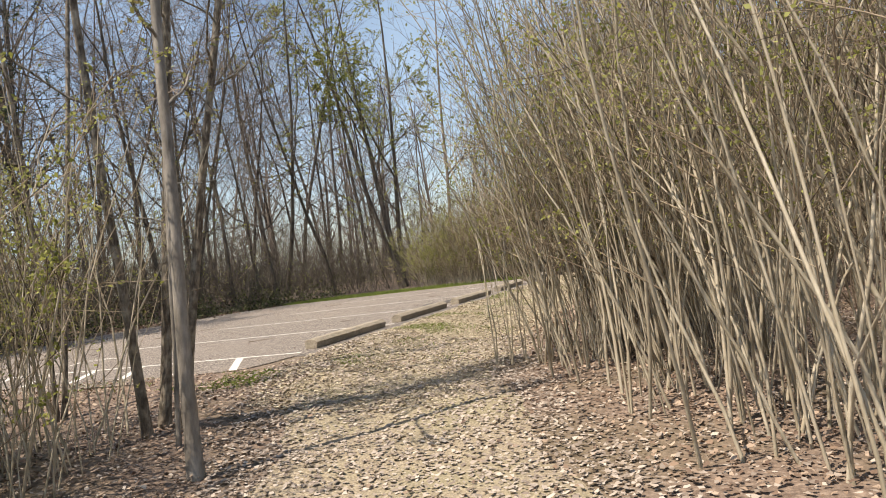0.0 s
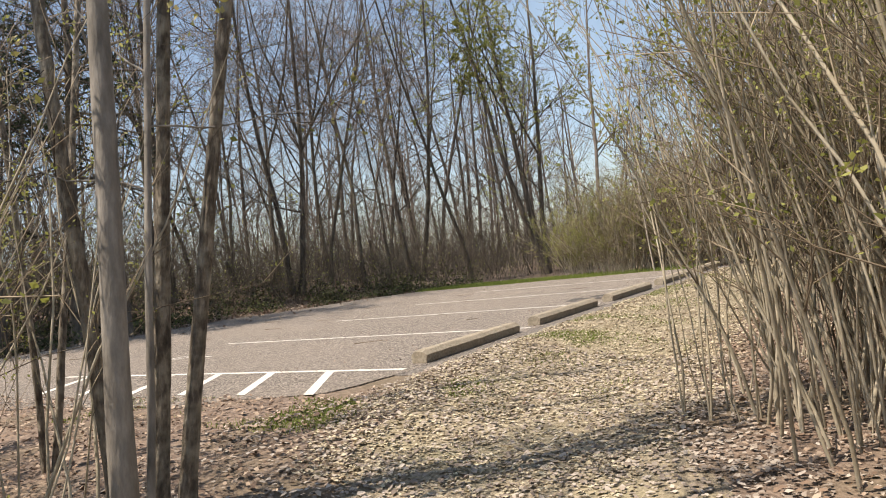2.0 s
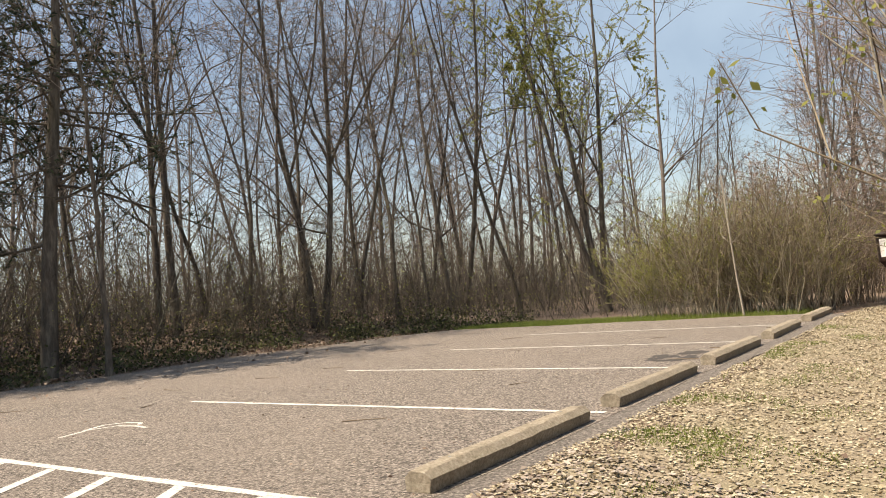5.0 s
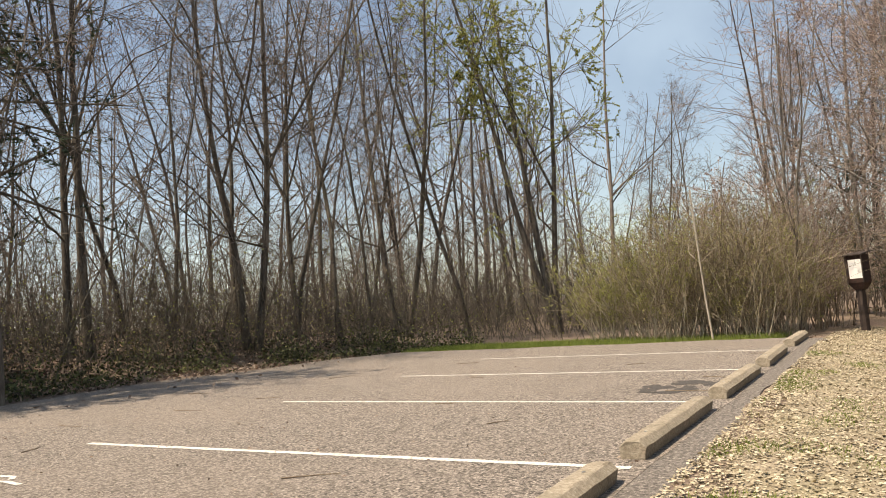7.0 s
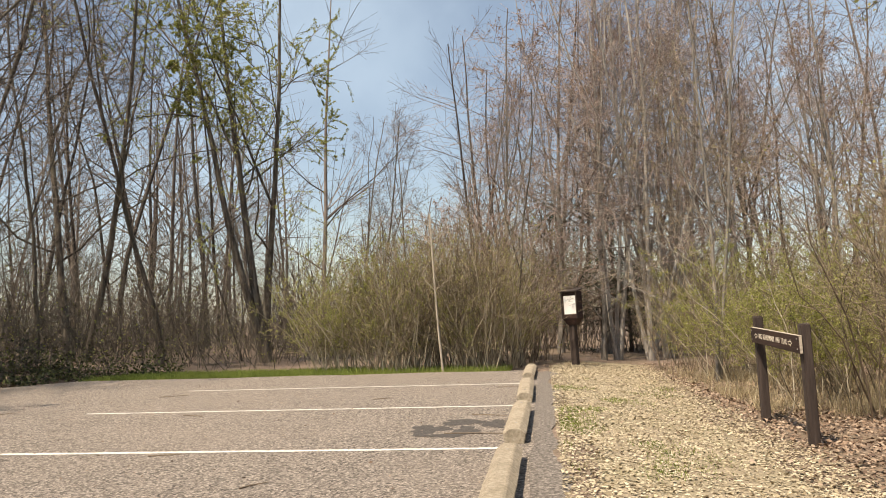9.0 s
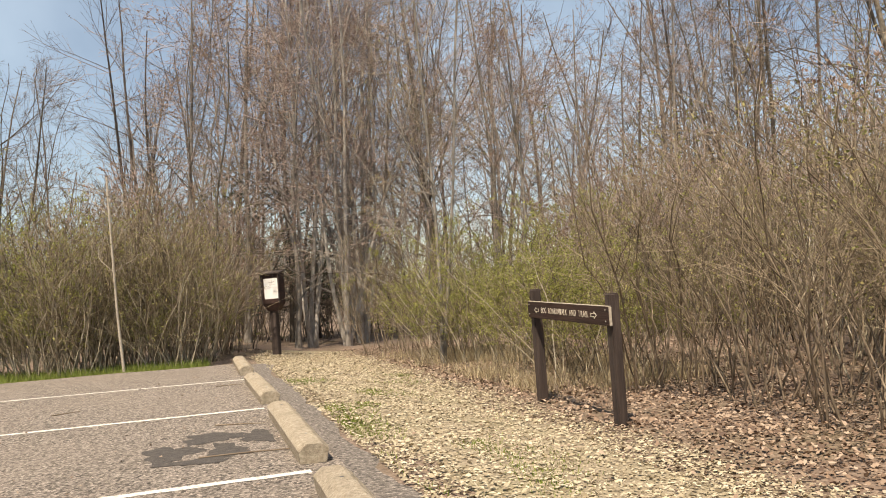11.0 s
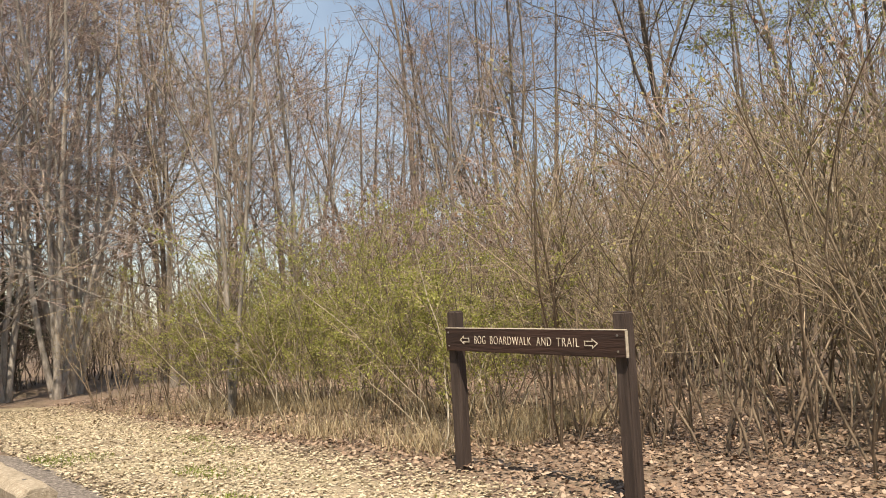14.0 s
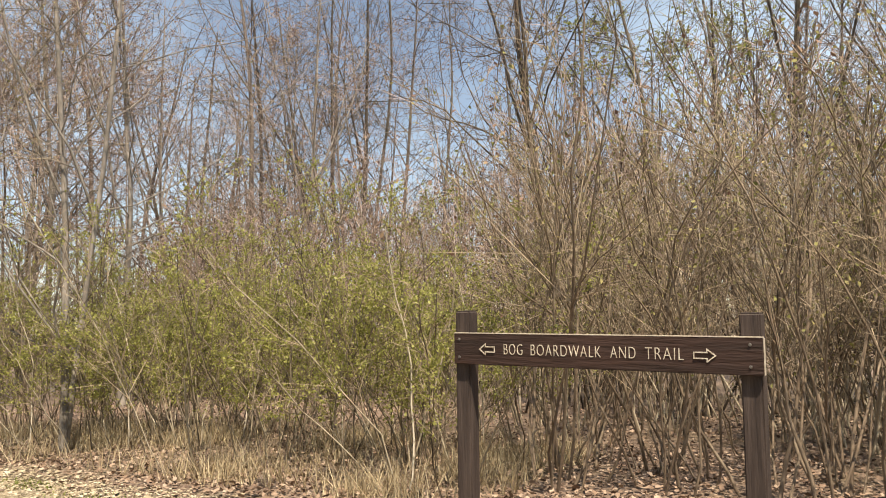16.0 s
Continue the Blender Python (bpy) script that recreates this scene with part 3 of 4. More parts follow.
def trail_sign():
    """Built with the board facing -x, the posts at y = +-0.745, the ground at z = 0."""
    root = new("trail_sign")
    for y, top in ((0.79, 1.215), (-0.765, 1.20)):
        bm = box_bm(0.055, y, top / 2 - 0.1, 0.095, 0.095, top + 0.2, 0.008)
        for v in bm.verts:
            if v.co.z > top - 0.06:
                v.co.z += 0.028 - 0.45 * max(abs(v.co.x - 0.055), abs(v.co.y - y))
        part("post", bm, POST_WOOD, root, "weathered square wooden post")
    board = part("board", box_bm(-0.009, 0, 1.012, 0.032, 1.652, 0.172, 0.004), SIGN_WOOD, root, "dark brown routed sign board")
    # end and upper edge get a pale colour that paints the sun on them
    part("board_end", box_bm(-0.009, -0.8275, 1.012, 0.026, 0.003, 0.166), LIT_EDGE_AND_BARK, board, "end of the board, coloured pale as if sunlit")
    part("board_top", box_bm(-0.009, 0, 1.0995, 0.030, 1.650, 0.004), LIT_EDGE_AND_BARK, board, "upper edge of the board, coloured pale as if sunlit")
    face = Matrix.Translation((-0.0265, 0, 1.012)) @ Matrix(((0, 0, -1, 0), (-1, 0, 0, 0), (0, 1, 0, 0), (0, 0, 0, 1)))
    for body, lo, hi in (("BOG", -0.503, -0.390), ("BOARDWALK", -0.340, 0.054), ("AND", 0.107, 0.236), ("TRAIL", 0.283, 0.470)):
        word = text_mesh(body, 0.086, LETTER, "word", board)
        wide = max(v.co.x for v in word.data.vertices) - min(v.co.x for v in word.data.vertices)
        word.matrix_local = face @ Matrix.Translation(((lo + hi) / 2, 0, 0)) @ Matrix.Diagonal(((hi - lo) / wide, 1, 1, 1))
    for flip, x in ((-1, -0.608), (1, 0.568)):
        ar = part("arrow", arrow_bm(flip), LETTER, board)
        ar.matrix_local = face @ Matrix.Translation((x, 0, 0.001)) @ Matrix.Diagonal((0.85 if flip < 0 else 0.9, 1, 1, 1))
    for y in (0.79, -0.77):
        for z in (0.965, 1.065):
            bm = bmesh.new()
            bmesh.ops.create_cone(bm, cap_ends=True, segments=12, radius1=0.008, radius2=0.006, depth=0.008)
            bolt = part("bolt", bm, STEEL, board)
            bolt.matrix_local = Matrix.Translation((-0.027, y, z)) @ pose(0, 0, 0, 0, -90, 0)
    return tagged(root, "dark brown wooden trail sign on two posts beside the wood-chip path", "sign")


trail_sign().matrix_world = pose(2.755, 7.965, -0.215, 1.8, -1.5, 0.4)


# ---- notice box on its post ----
def notice_box():
    """Faces -y and -x, the post at the origin."""
    root = new("notice_box")
    part("post", box_bm(0, 0, 0.6, 0.15, 0.15, 1.6, 0.008), POST_WOOD, root, "dark square wooden post")
    box = part("box", box_bm(0.03, -0.03, 1.54, 0.45, 0.26, 0.68, 0.012), SIGN_WOOD, root, "dark brown wooden display box")
    foot = box_bm(0.03, -0.03, 1.12, 0.44, 0.25, 0.16)
    for v in foot.verts:
        if v.co.z < 1.1:
            v.co.x, v.co.y = 0.03 + (v.co.x - 0.03) * 0.5, -0.01 + (v.co.y + 0.01) * 0.6
    part("tapered_base", foot, SIGN_WOOD, box, "tapered dark wooden underside")
    for x in (-0.18, 0.24):
        part("side_frame", box_bm(x, -0.17, 1.54, 0.03, 0.02, 0.68, 0.004), POST_WOOD, box)
    roof = box_bm(0.03, -0.04, 1.905, 0.52, 0.33, 0.03, 0.006)
    for v in roof.verts:
        v.co.z += (v.co.y + 0.04) * 0.2
    part("roof", roof, POST_WOOD, root, "sloping dark wooden roof board")
    paper = part("paper", box_bm(0.05, -0.163, 1.54, 0.34, 0.004, 0.455), PAPER, box, "white printed notice")
    for k in range(3):
        part("print_line", box_bm(0.06 + 0.02 * (k % 2), -0.1665, 1.68 - 0.055 * k, 0.16 - 0.03 * (k % 3), 0.002, 0.004), INK, paper)
    return tagged(root, "dark wooden notice box on a post with a white paper", "notice board")


notice_box().matrix_world = pose(1.02, 18.65, -0.215, 0, -1.5, -34)

# ---- wood on the bank: tall bare trees ----
KINDS = [tall_tree(11, 17, 0.155, leaves=1500, leaf=BUD_RED, leaf_size=0.028), tall_tree(12, 18, 0.14, bend=0.05, leaves=1500, leaf=BUD_RED, leaf_size=0.028),
         tall_tree(13, 16, 0.15, fork=2, limbs=8, leaders=2, twigs=4, lean=0.09), tall_tree(14, 15, 0.095, clear=0.22, leaders=2, bend=0.05),
         tall_tree(15, 15.5, 0.17, fork=3, limbs=9, clear=0.22, leaders=1, twigs=5, leaves=62000, leaf=LEAF_NEW, leaf_size=0.029, lean=0.13, bend=0.025),
         tall_tree(16, 14, 0.075, clear=0.18, limbs=10, twigs=4, leaders=1, bend=0.06),
         tall_tree(17, 15, 0.13, bark=BARK_GREY, twig=TWIG_PINK, clear=0.12, limbs=16, twigs=5, leaders=4, leaves=2600, leaf=BUD_RED, leaf_size=0.03),
         tall_tree(18, 16, 0.11, fork=4, bark=BARK_PALE, twig=TWIG_PINK, clear=0.12, limbs=9, twigs=5, leaders=1, lean=0.10),
         tall_tree(19, 15, 0.12, limbs=12, twigs=5, leaders=3, leaves=9000, leaf=LEAF_NEW, leaf_size=0.034)]
LABELS = ["tall bare grey-brown tree at the wood's edge", "tall bare leaning tree at the wood's edge", "twin-stemmed bare tree in the wood",
          "slender bare tree in the wood", "large forked tree with fresh yellow-green leaves", "thin bare sapling in the wood",
          "bare tree with reddish budding twigs", "clump of pale grey trunks with reddish twigs", "tree with a thin veil of fresh green leaves"]
for ob, label in zip(KINDS, LABELS):
    tagged(ob, label, "tree", "trees of the wood")


PLANTED = set()


def plant(kind, x, y, turn=0.0, size=1.0, tip=(0, 0)):
    """Stands the first plant of a kind in its place, and copies of it after that."""
    if kind in PLANTED:
        copy_thing(kind, stand(x, y, turn, size / kind.scale.x, tip))
    else:
        PLANTED.add(kind)
        kind.matrix_world = stand(x, y, turn, size, tip)
        kind.scale = (size, size, size)


# x, y, kind, size, turn, tip about x and y
TREES = [(-15.9, 9.3, 0, 1.0, 10, 3, -3), (-15.6, 9.7, 1, 1.05, 80, 0, 3), (-14.0, 13.4, 1, 0.95, 200, 6, -3), (-13.8, 13.6, 0, 1.0, 300, 0, 5),
         (-14.3, 15.9, 3, 1.0, 20, 2, 0), (-13.3, 16.7, 3, 1.1, 120, 4, -2), (-14.0, 21.1, 2, 1.1, 45, 3, -2), (-11.4, 21.5, 3, 1.15, 220, 2, 2),
         (-10.0, 24.4, 5, 0.55, 60, 3, -14), (-8.7, 23.4, 4, 1.05, 100, 2, -4), (-13.1, 18.0, 5, 1.0, 30, 0, 1), (-16.8, 13.2, 5, 1.1, 340, -2, 5),
         (-17.7, 12.2, 3, 1.0, 250, 2, 3), (-0.34, 18.3, 5, 0.6, 200, 0, 0), (-12.3, 5.6, 5, 1.0, 90, 0, 3), (-17.5, 16.5, 1, 0.9, 10, 0, 0),
         (-19.5, 9.0, 0, 0.9, 150, 2, 2), (-18.5, 5.0, 3, 1.1, 270, 2, 2), (-16.0, 2.5, 0, 0.95, 70, 0, 2), (-14.5, -0.8, 3, 1.0, 190, 0, 0),
         (-17.0, 19.0, 0, 1.0, 110, 0, 0), (-19.0, 23.0, 1, 1.0, 10, 0, 0), (-6.5, 27.5, 2, 0.62, 10, 0, 3), (-5.0, 28.5, 3, 0.7, 100, 0, 2), 
         (2.5, 26.5, 6, 1.1, 0, 0, 0), (3.3, 22.3, 7, 0.85, 30, 0, 0), (2.5, 22.9, 7, 0.8, 120, 0, 0), (4.0, 23.4, 7, 0.9, 250, 0, 0), (4.3, 24.6, 7, 1.0, 200, 0, 4), (0.8, 24.5, 6, 1.0, 120, 0, 0),
         (5.8, 22.0, 6, 0.85, 220, 0, 0), (-0.6, 21.5, 6, 0.75, 20, 0, 0), (2.0, 22.5, 6, 0.8, 70, 0, 0), (7.6, 19.5, 6, 0.75, 170, 0, 0), (9.5, 25.5, 6, 0.95, 250, 0, 0), (13.5, 27.0, 6, 0.9, 130, 0, 0),  (7.5, 27.0, 0, 0.9, 200, 0, 0), (5.0, 29.0, 6, 1.1, 10, 0, 0),
         (16.9, 15.0, 0, 1.15, 100, 0, 0), (19.9, 24.8, 1, 1.0, 0, 0, 0), (20.3, 30.0, 3, 1.1, 0, 0, 0), (19.5, 33.0, 2, 1.0, 50, 0, 0),
         (17.8, 10.3, 3, 1.0, 20, 0, 0), (21.0, 21.9, 3, 1.1, 0, 0, 0), (21.2, 25.6, 2, 1.1, 150, 0, 0), (14.5, 8.5, 8, 0.85, 33, 0, 0), (12.5, 6.0, 8, 0.8, 133, 0, 0), (17.5, 12.5, 8, 0.95, 233, 0, 0),
         (12.0, 19.0, 6, 0.8, 90, 0, 0), (15.5, 20.0, 5, 1.1, 90, 0, 0), (11.0, 30.0, 6, 1.0, 90, 0, 0), (24.0, 12.0, 8, 1.0, 10, 0, 0), (22.0, 6.0, 0, 1.0, 10, 0, 0)]
for x, y, k, size, turn, tx, ty in TREES:
    plant(KINDS[k], x, y, turn, size, (tx, ty))
spruce = tagged(conifer(30), "dark green conifer with drooping needled branches", "tree", "conifers at the wood's edge")
spruce.matrix_world = stand(-13.6, 5.0)
# conifers mostly out of view, added to throw shade on the bank
for x, y, turn, size in ((-13.2, 2.9, 100, 0.85), (-16.6, 3.8, 200, 1.05), (-16.2, 0.3, 300, 1.0), (-18.2, -2.8, 50, 1.1)):
    copy_thing(spruce, stand(x, y, turn, size))
# small sunken conifers, added as the darkness of the shaded hollow behind the notice box
for x, y, turn, size in ((2.2, 25.8, 10, 0.5), (0.9, 27.0, 90, 0.5), (3.4, 27.5, 200, 0.5)):
    copy_thing(spruce, stand(x, y, turn, size, sink=1.2))

# slim many-stemmed tree beside the trail
slim = tagged(tall_tree(21, 9.0, 0.048, fork=2, bark=BARK_GREY, twig=STEM_TWIG, clear=0.12, limbs=16, twigs=4, leaders=1, lean=0.05, reach=0.46, fine_r=0.003, leaves=700, leaf=BUD, leaf_size=0.018, bend=0.02),
              "slim young tree with pale bare branches", "tree")
slim.matrix_world = stand(3.45, 14.1)

# two young trees at the trail's mouth
NEAR = [(1.99, -4.65, 0.060, -2.0, 1.3, 0, BARK_GREY, 1, 0.05, "young tree with smooth grey bark"),
        (1.07, -3.74, 0.060, -6.5, 5.2, 70, BARK_NEAR, 2, 0.16, "young twin-stemmed tree with ridged dark bark"),
        (1.00, -3.98, 0.054, -3.0, 1.6, 20, BARK_NEAR, 1, 0.12, "young tree with ridged brown bark"),
        (1.47, -4.21, 0.025, -2.6, 1.8, 45, BARK_GREY, 1, 0.08, "slender young tree with pale mottled bark"),
        (0.15, -4.9, 0.024, -3, -4, 140, STEM_BROWN, 3, 0.05, "slender sapling at the trail's mouth"),
        (-0.6, -3.5, 0.030, 3, -8, 220, BARK_NEAR, 2, 0.14, "young leaning tree with dark bark"),
        (4.3, 5.0, 0.022, 2, -5, 150, BARK_NEAR, 2, 0.10, "young tree leaning over the trail")]
for k, (x, y, r, tx, ty, turn, bark, fork, rugged, label) in enumerate(NEAR):
    near = tall_tree(60 + k, 9.0, r, fork=fork, bark=bark, clear=0.25, limbs=9, twigs=4, leaves=500, leaf=BUD, leaf_size=0.022, bend=0.014, rugged=rugged, leaders=0, lean=0.03 if k < 4 else 0.14,
                     fine_r=0.003, reach=0.17)
    tagged(near, label, "tree", "young trees at the trail's mouth")
    near.matrix_world = stand(x, y, turn, 1.0, (tx, ty))
birch = tagged(tall_tree(80, 4.2, 0.034, bark=LIT_EDGE_AND_BARK, twig=STEM_TWIG, clear=0.45, limbs=7, twigs=3, bend=0.010, leaders=0, fine_r=0.003), "slim sapling with a bleached pale stem", "tree")
birch.matrix_world = stand(-1.93, 15.75, 30, 1.0, (3, -5))

# ---- shrubs ----
SHRUBS = {
    "pale": [shrub(100 + k, 15, 0.6, 4.3, 0.0115, 0.095, 7, 2, 1300, LEAF_NEW, 0.015, drift=(-0.015, 0.01), bend=0.085) for k in range(4)],
    "brown": [shrub(120 + k, 11, 0.40, 3.3, 0.0105, 0.24, 10, 4, 420, stem=STEM_BROWN, bend=0.13) for k in range(4)],
    "far": [shrub(130 + k, 18, 0.9, 4.6, 0.013, 0.24, 9, 3, 300, BUD_RED, 0.04, STEM_BROWN, TWIG_PINK, single=False, bend=0.12, thin=0.0055) for k in range(2)],
    "green": [shrub(140 + k, 14, 0.65, 2.3, 0.007, 0.24, 8, 4, 7600, LEAF_NEW, 0.0125, STEM, low=0.25, single=False, bend=0.12, thin=0.0035) for k in range(3)],
    "olive": [shrub(160 + k, 16, 0.6, 3.1, 0.0085, 0.20, 8, 3, 3400, LEAF_NEW, 0.019, STEM, low=0.2, bend=0.12, thin=0.0045) for k in range(3)],
    "tangle": [shrub(180 + k, 14, 0.6, 3.3, 0.0095, 0.24, 9, 3, 700, BUD, 0.022, STEM, low=0.15, bend=0.15, thin=0.0048) for k in range(2)],
}
SHRUB_LABEL = {"tangle": "tangled brown shrub with fine pale twigs", "far": "tall brown leafless shrub behind the thicket", "pale": "tall leafless shrub with pale tan stems", "brown": "leafless brown shrub with dense thin twigs",
               "green": "shrub with fresh yellow-green spring leaves", "olive": "dense straight-stemmed shrub with opening olive buds"}
for kind, obs in SHRUBS.items():
    for k, ob in enumerate(obs):
        tagged(ob, SHRUB_LABEL[kind], "shrub", "thicket of " + kind + " shrubs")
rng = np.random.default_rng(9)


def thicket(kind, x0, y0, x1, y1, depth, step, size=1.0, rows=2):
    """Shrubs in rows on the outer side (to the right of the way) of the line from one point to the other."""
    d = Vector((x1 - x0, y1 - y0))
    n = max(1, round(d.length / step))
    side = Vector((d.y, -d.x)).normalized()
    for r in range(rows):
        for k in range(n):
            f = (k + 0.5 + rng.uniform(-0.35, 0.35)) / n
            off = depth * (r + rng.uniform(0.1, 0.9)) / rows
            p = Vector((x0, y0)) + d * f + side * off
            ob = SHRUBS[kind][int(rng.integers(len(SHRUBS[kind])))]
            turn, big = rng.uniform(-25, 25) if kind == "pale" else rng.uniform(0, 360), size * rng.uniform(0.85, 1.15)
            if kind == "pale" and p.y > 3.1 and p.x < 5.0:
                continue  # the thicket opens where the trail passes the sign
            plant(ob, p.x, p.y, turn, big)


thicket("pale", 6.6, -6.0, 3.05, -1.0, 2.6, 0.8, 1.0, 3)
thicket("pale", 3.1, -0.9, 3.9, 3.6, 2.6, 0.8, 0.85, 3)
thicket("brown", 3.9, 9.6, 3.7, 3.2, -2.6, 1.1, 1.0, 3)
thicket("green", 3.6, 16.5, 3.3, 9.6, -3.0, 1.0, 1.0, 3)
thicket("far", 9.0, 24.0, 8.0, 1.0, -5.0, 1.5, 1.0, 3)
thicket("olive", -5.3, 16.4, -3.0, 16.3, -2.2, 0.6, 0.9, 3)
thicket("tangle", -3.6, 16.3, -0.4, 16.3, -2.4, 0.7, 1.0, 3)
thicket("olive", -1.5, 16.3, -0.3, 16.4, -2.4, 0.8, 0.85, 1)
thicket("brown", -3.2, 16.6, -0.5, 16.6, -2.4, 0.9, 1.15, 2)
thicket("far", -3.5, 19.2, 0.4, 19.4, -2.4, 1.2, 0.95, 2)
thicket("brown", 2.6, 18.2, 4.4, 16.6, -2.0, 0.9, 0.9, 2)
thicket("olive", 1.3, -5.2, 2.6, -8.5, 3.0, 0.9, 0.9, 3)
thicket("pale", 0.75, -3.9, 1.6, -5.6, 1.6, 0.55, 0.62, 3)
thicket("olive", -0.7, -3.5, 0.0, -5.4, 2.5, 1.0, 0.8, 2)
thicket("brown", 8.6, -6.5, 5.8, 1.5, 2.0, 1.2, 1.25, 1)
thicket("brown", 3.9, -1.2, 4.2, 2.6, 1.4, 0.8, 0.85, 2)
thicket("brown", -0.4, 19.4, 0.9, 20.6, -1.2, 0.8, 1.0, 2)
thicket("olive", -1.6, 18.6, 0.1, 19.2, -1.0, 0.8, 1.0, 1)
thicket("tangle", 6.6, 10.5, 6.3, 3.0, -2.0, 1.1, 1.1, 2)
thicket("far", -1.0, 25.5, 6.5, 26.5, -3.0, 1.3, 0.9, 2)

# ---- far wood and undergrowth ----
rng = np.random.default_rng(77)
groups = []
for _ in range(290):
    a, r = rng.uniform(-2.0, 1.75), rng.uniform(28, 70)
    x, y = r * math.sin(a), 4 + r * math.cos(a)
    if x > -14 and x < 16 and y < 30:
        continue
    tall = rng.uniform(12, 19)
    if abs(x - 1.7 + 0.2 * (y + 2)) < 0.09 * (y + 2):
        tall *= 0.5
    groups += far_tree(rng, x, y, lift_at(x, y), tall, 0.0072 * tall)
brush = []
for _ in range(3200):
    a, r = rng.uniform(-2.1, 1.9), rng.uniform(24, 60)
    x, y = r * math.sin(a), 4 + r * math.cos(a)
    if -12 < x < 14 and y < 28:
        continue
    brush.append((x, y, lift_at(x, y) - 0.1))
brush = np.array(brush)
way = rng.normal(0, 0.28, brush.shape)
way[:, 2] = 1
tall = rng.uniform(1.5, 6.0, len(brush))
bs = grow(rng, brush, way, tall, 0.012 + 0.004 * tall, np.full(len(brush), 0.008), 4, 0.07, 0.02)
bt = spawn(rng, bs, 9, 0.08, 1.0, 0.95, 0.45, 0.6, 1, 0.12, 0.02, 0.009)
tagged(new("far_brush", mesh_of("far_brush", *tubes([(bs[0], bs[1], 3), (bt[0], bt[1], 3)]), TWIG)), "distant leafless brush below the trees", "brush", kind="stuff")
tagged(new("far_wood", mesh_of("far_wood", *tubes(groups), TWIG)), "distant bare grey-brown woodland", "woodland", kind="stuff")

groups, spots = [], []
for _ in range(2900):
    y = rng.uniform(-4, 34)
    x = edge_x(y) - 1.3 - rng.exponential(6.0) if y < 17 else rng.uniform(-22, -4)
    if y > 17 and x > -6 and y < 22:
        continue
    if y > 15 and y < 19 and x > -9.5:
        continue
    spots.append((x, y, lift_at(x, y) - 0.05))
spots = np.array(spots)
way = rng.normal(0, 0.34, spots.shape)
way[:, 2] = 1
tall = rng.gamma(2.0, 0.9, len(spots)) + 0.5
st = grow(rng, spots, way, tall, 0.004 + 0.0025 * tall, np.full(len(spots), 0.004), 5, 0.13, 0.02)
tw = spawn(rng, st, 6, 0.1, 1.0, 0.9, 0.45, 0.6, 2, 0.16, 0.01, 0.004)
fi = spawn(rng, tw, 3, 0.1, 1.0, 0.9, 0.7, 0.6, 1, 0.12, 0.01, 0.0033)
tagged(new("undergrowth", mesh_of("undergrowth", *tubes([(st[0], st[1], 3), (tw[0], tw[1], 3), (fi[0], fi[1], 3)]), BARK)), "tangled leafless undergrowth on the wooded bank", "undergrowth", kind="stuff")
tagged(new("undergrowth_leaves", mesh_of("undergrowth_leaves", *leaf_quads(rng, along(rng, tw, 16000), 0.03), LEAF_NEW)), "small fresh leaves on the undergrowth", "leaves", kind="stuff")


# ---- litter, wood chips, grass ----
def trail_centre(y):
    return float(np.interp(y, (-12, -9, -6.5, -4.5, -2, 1, 6, 12, 17, 21), (6.2, 5.6, 4.5, 3.5, 2.3, 1.55, 1.45, 1.4, 1.65, 2.0)))


def trail_half(y):
    return float(np.interp(y, (-12, -5, -2, 2, 8, 14, 18, 21), (1.2, 1.3, 1.3, 1.05, 0.95, 1.0, 1.0, 0.6)))


def scatter(name, count, box, accept, size, mat, label, category, raise_by=0.012, flat=0.75, aspect=0.6, curled=False):
    pts = []
    while len(pts) < count:
        x, y = rng.uniform(box[0], box[2]), rng.uniform(box[1], box[3])
        if rng.uniform() < accept(x, y):
            pts.append((x, y, ground_z(x, y) + rng.uniform(0.2, 1.4) * raise_by))
    shape = leaf_curls(rng, np.array(pts), size, flat) if curled else leaf_quads(rng, np.array(pts), size, flat, aspect)
    tagged(new(name, mesh_of(name, *shape, mat)), label, category, kind="stuff")


def off_lot(x, y):
    return x > 0.36 or y < -1.30 or y > 15.0 or x < edge_x(y) - 0.05


def on_trail(x, y):
    return 1 - smooth((abs(x - trail_centre(y)) - trail_half(y)) / 0.5)


bed = []
ys = np.arange(-14, 21.2, 0.3)
for y in ys:
    w = trail_half(y) + 0.12 * math.sin(y * 1.9)
    lo, hi = trail_centre(y) - w, trail_centre(y) + w
    if y > -0.8:
        lo = max(lo, 0.38)
    for f in np.linspace(0, 1, 9):
        x = lo + (hi - lo) * f
        bed.append((x, y, ground_z(x, y) + (0.012 if 0.05 < f < 0.95 else -0.02)))
q = np.array([[r * 9 + c, r * 9 + c + 1, r * 9 + c + 10, r * 9 + c + 9] for r in range(len(ys) - 1) for c in range(8)])
tagged(new("trail", mesh_of("trail", bed, q, TRAIL, True)), "pale wood-chip trail scattered with leaves", "path", kind="structure")

scatter("wood_chips", 88000, (0.35, -3, 3.2, 20.5), lambda x, y: on_trail(x, y) * (1 if off_lot(x, y) else 0), 0.0205, CHIP, "pale wood chips on the trail", "wood chips", 0.020, 0.89, 0.5)
scatter("trail_leaves", 36000, (0.0, -10, 7.5, 1.5), lambda x, y: (0.25 + 0.75 * on_trail(x, y)) * (1 if off_lot(x, y) else 0), 0.025, LEAF_PALE, "pale dry leaves on the trail", "leaves", 0.023, 0.82, curled=True)
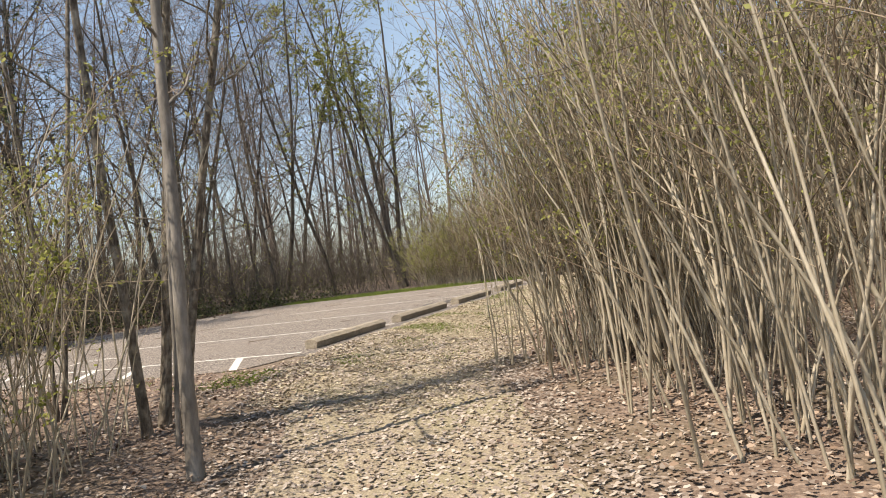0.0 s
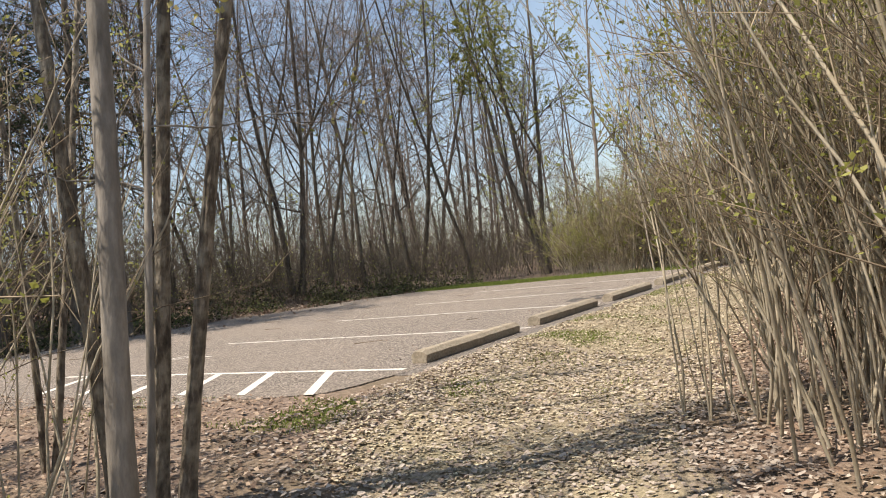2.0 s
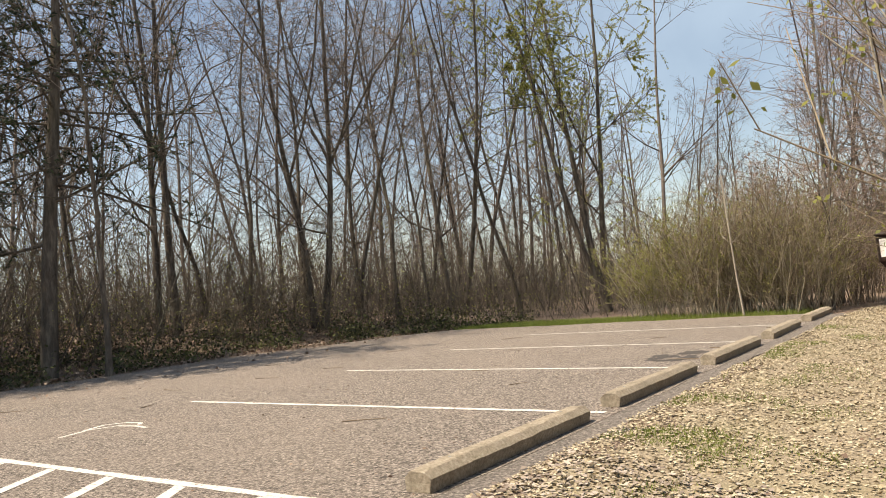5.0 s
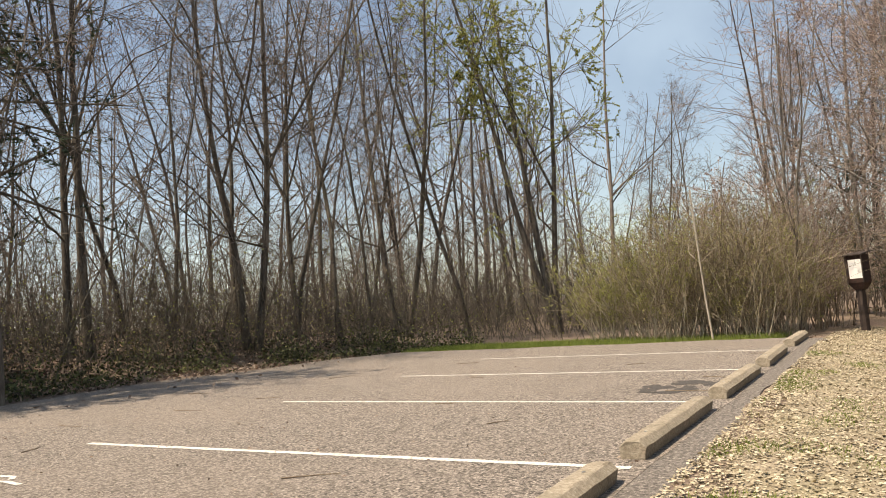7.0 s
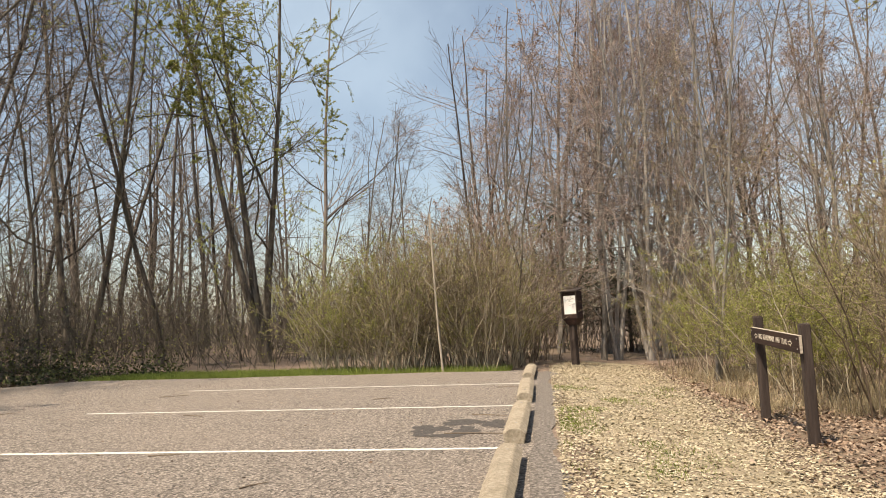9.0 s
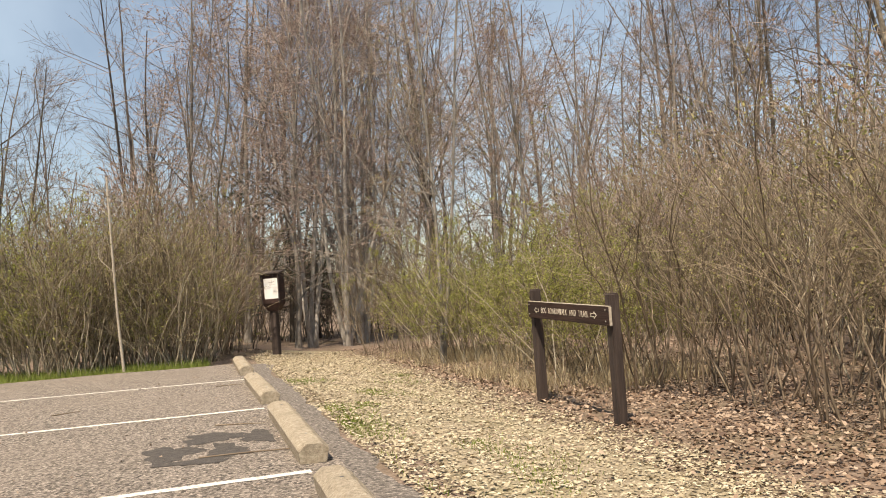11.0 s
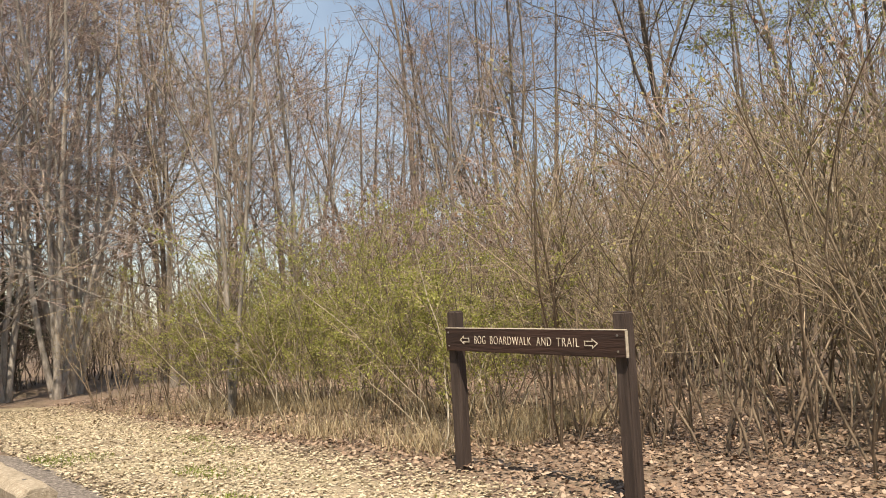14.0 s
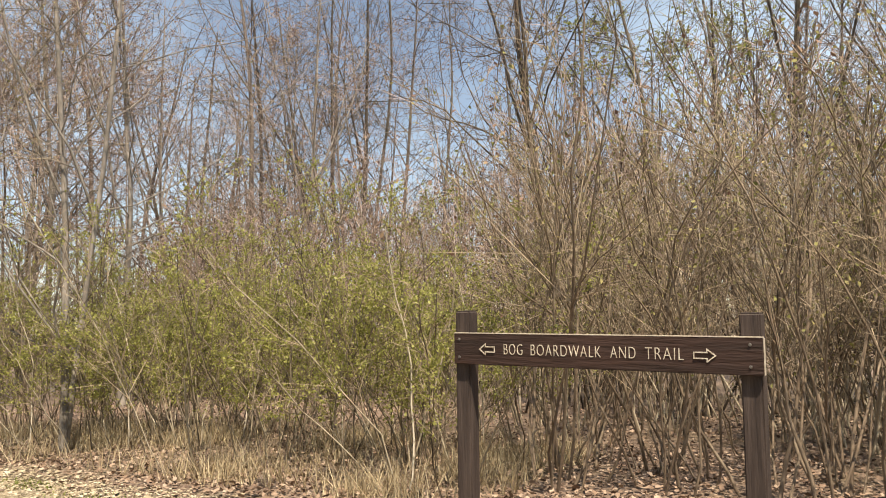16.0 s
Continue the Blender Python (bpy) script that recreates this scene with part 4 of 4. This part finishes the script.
scatter("dry_leaves", 70000, (-6.0, -9, 9.5, 21), lambda x, y: (1 - 0.93 * on_trail(x, y)) * (1 if off_lot(x, y) else 0) * (1 if y < -1 or x > 1.4 else 0.1), 0.026, LEAF_DRY, "brown fallen leaves under the shrubs", "leaves", 0.03, 0.68, curled=True)
scatter("shrub_leaves", 15000, (1.9, 1.5, 6.0, 16), lambda x, y: 1 - 0.95 * on_trail(x, y), 0.028, LEAF_DRY, "brown leaves drifted under the shrubs by the sign", "leaves", 0.04, 0.62, curled=True)
scatter("bank_leaves", 15000, (-20, -4, -9.5, 18), lambda x, y: 0.9 if x < edge_x(y) - 0.1 else 0.02, 0.06, LEAF_DRY, "fallen leaves on the wooded bank", "leaves", 0.04, 0.4)


def blades(name, count, box, accept, tall, label, mat=GRASS, wide=0.004):
    pts = []
    while len(pts) < count:
        x, y = rng.uniform(box[0], box[2]), rng.uniform(box[1], box[3])
        if rng.uniform() < accept(x, y):
            pts.append((x, y, ground_z(x, y)))
    p = np.array(pts)
    h = tall * rng.uniform(0.5, 1.3, (count, 1))
    lean = rng.normal(0, 0.4, (count, 3)) * h
    lean[:, 2] = h[:, 0]
    side = rng.normal(0, 1, (count, 3))
    side[:, 2] = 0
    side *= wide / np.linalg.norm(side, axis=1, keepdims=True)
    v = np.stack([p - side, p + side, p + lean * 0.6 + side * 0.7, p + lean], axis=1).reshape(-1, 3)
    tagged(new(name, mesh_of(name, v, np.arange(4 * count).reshape(-1, 4), mat)), label, "grass", kind="stuff")


def tuft(x, y):
    return max(0.0, noise.noise((x * 1.1, y * 1.1, 7.0)) - 0.05) * 1.6


blades("grass", 42000, (-10.0, 15.1, -0.5, 18.2), lambda x, y: smooth((18.0 - y) / 1.2) * (1 if x < -4 else 0.3), 0.15, "bright green grass strip along the lot's far edge")
blades("verge_grass", 12000, (0.4, -1.5, 2.4, 13), lambda x, y: tuft(x, y) * (1 if x < 1.3 else 0.3), 0.035, "short moss and grass among the wood chips")
blades("mouth_grass", 4000, (-2.6, -2.4, 1.2, -0.3), lambda x, y: tuft(x, y) * 1.5 if off_lot(x, y) else 0, 0.03, "mossy grass along the lot's near edge")


# ---- twigs and bits fallen on the asphalt ----
def fallen_twig(x, y, length, turn, seed):
    r = np.random.default_rng(seed)
    a = radians(turn)
    st = grow(r, one(x, y, 0.009), one(math.cos(a), math.sin(a), 0), np.array([length]), np.array([0.007]), np.array([0.003]), 6, 0.10, 0.0)
    st[0][..., 2] = 0.008
    tw = spawn(r, st, 2, 0.3, 0.9, 0.6, 0.4, 0.6, 2, 0.1, 0.0, 0.002)
    tw[0][..., 2] = 0.006
    root = new("fallen_twig")
    under(root, "stem", mesh_of("stem", *tubes([(st[0], st[1], 5)]), STEM_BROWN, True))
    for k in range(2):
        under(root, "side_twig", mesh_of("side_twig", *tubes([(tw[0][k:k + 1], tw[1][k:k + 1], 3)]), STEM_BROWN, True))
    return tagged(root, "small dry twig fallen on the asphalt", "twig", "twigs on the asphalt")


for k, (x, y, length, turn) in enumerate([(-0.75, 6.95, 0.9, 4), (-0.6, 8.35, 0.5, -8), (-2.4, 2.2, 0.45, 40), (-6.3, 2.5, 0.3, 100), (-7.2, 5.2, 0.5, 10), (-6.8, 6.4, 0.4, 25),
                                         (-8.0, 4.0, 0.6, -15), (-9.0, 7.0, 0.5, 5), (-7.5, 9.0, 0.5, 60), (-5.0, 4.3, 0.25, 120), (-3.3, 5.9, 0.3, 15), (-1.9, 4.6, 0.25, 70),
                                         (-8.8, 1.8, 0.5, 30), (-4.4, 8.8, 0.4, -20), (-2.2, 10.2, 0.3, 35), (-0.5, 11.6, 0.35, 5), (-6.0, 11.2, 0.5, 15)]):
    fallen_twig(x, y, length, turn, 300 + k)
pts = np.array([(rng.uniform(-11.5, 0), rng.uniform(-1, 14.5), 0.006) for _ in range(1500)])
tagged(new("asphalt_debris", mesh_of("asphalt_debris", *leaf_quads(rng, pts, 0.016, 0.85), LEAF_DRY)), "scattered leaf bits on the asphalt", "debris", kind="stuff")
blades("dead_grass", 8000, (2.9, 9.0, 5.6, 17.0), lambda x, y: 0.1 + 1.5 * tuft(x, y), 0.22, "straw-coloured dead grass below the shrubs", STRAW, 0.004)

# low herbs and brambles along the foot of the bank
pts = []
while len(pts) < 15000:
    y = rng.uniform(-2, 19)
    x = edge_x(y) - 0.15 - rng.exponential(2.2)
    if rng.uniform() < 0.45 + noise.noise((x * 0.7, y * 0.7, 2.0)):
        pts.append((x, y, ground_z(x, y) + rng.exponential(0.22)))
tagged(new("bank_herbs", mesh_of("bank_herbs", *leaf_quads(rng, np.array(pts), 0.045, 0.2), HERB)), "low dark green herbs along the bank", "herbs", kind="stuff")
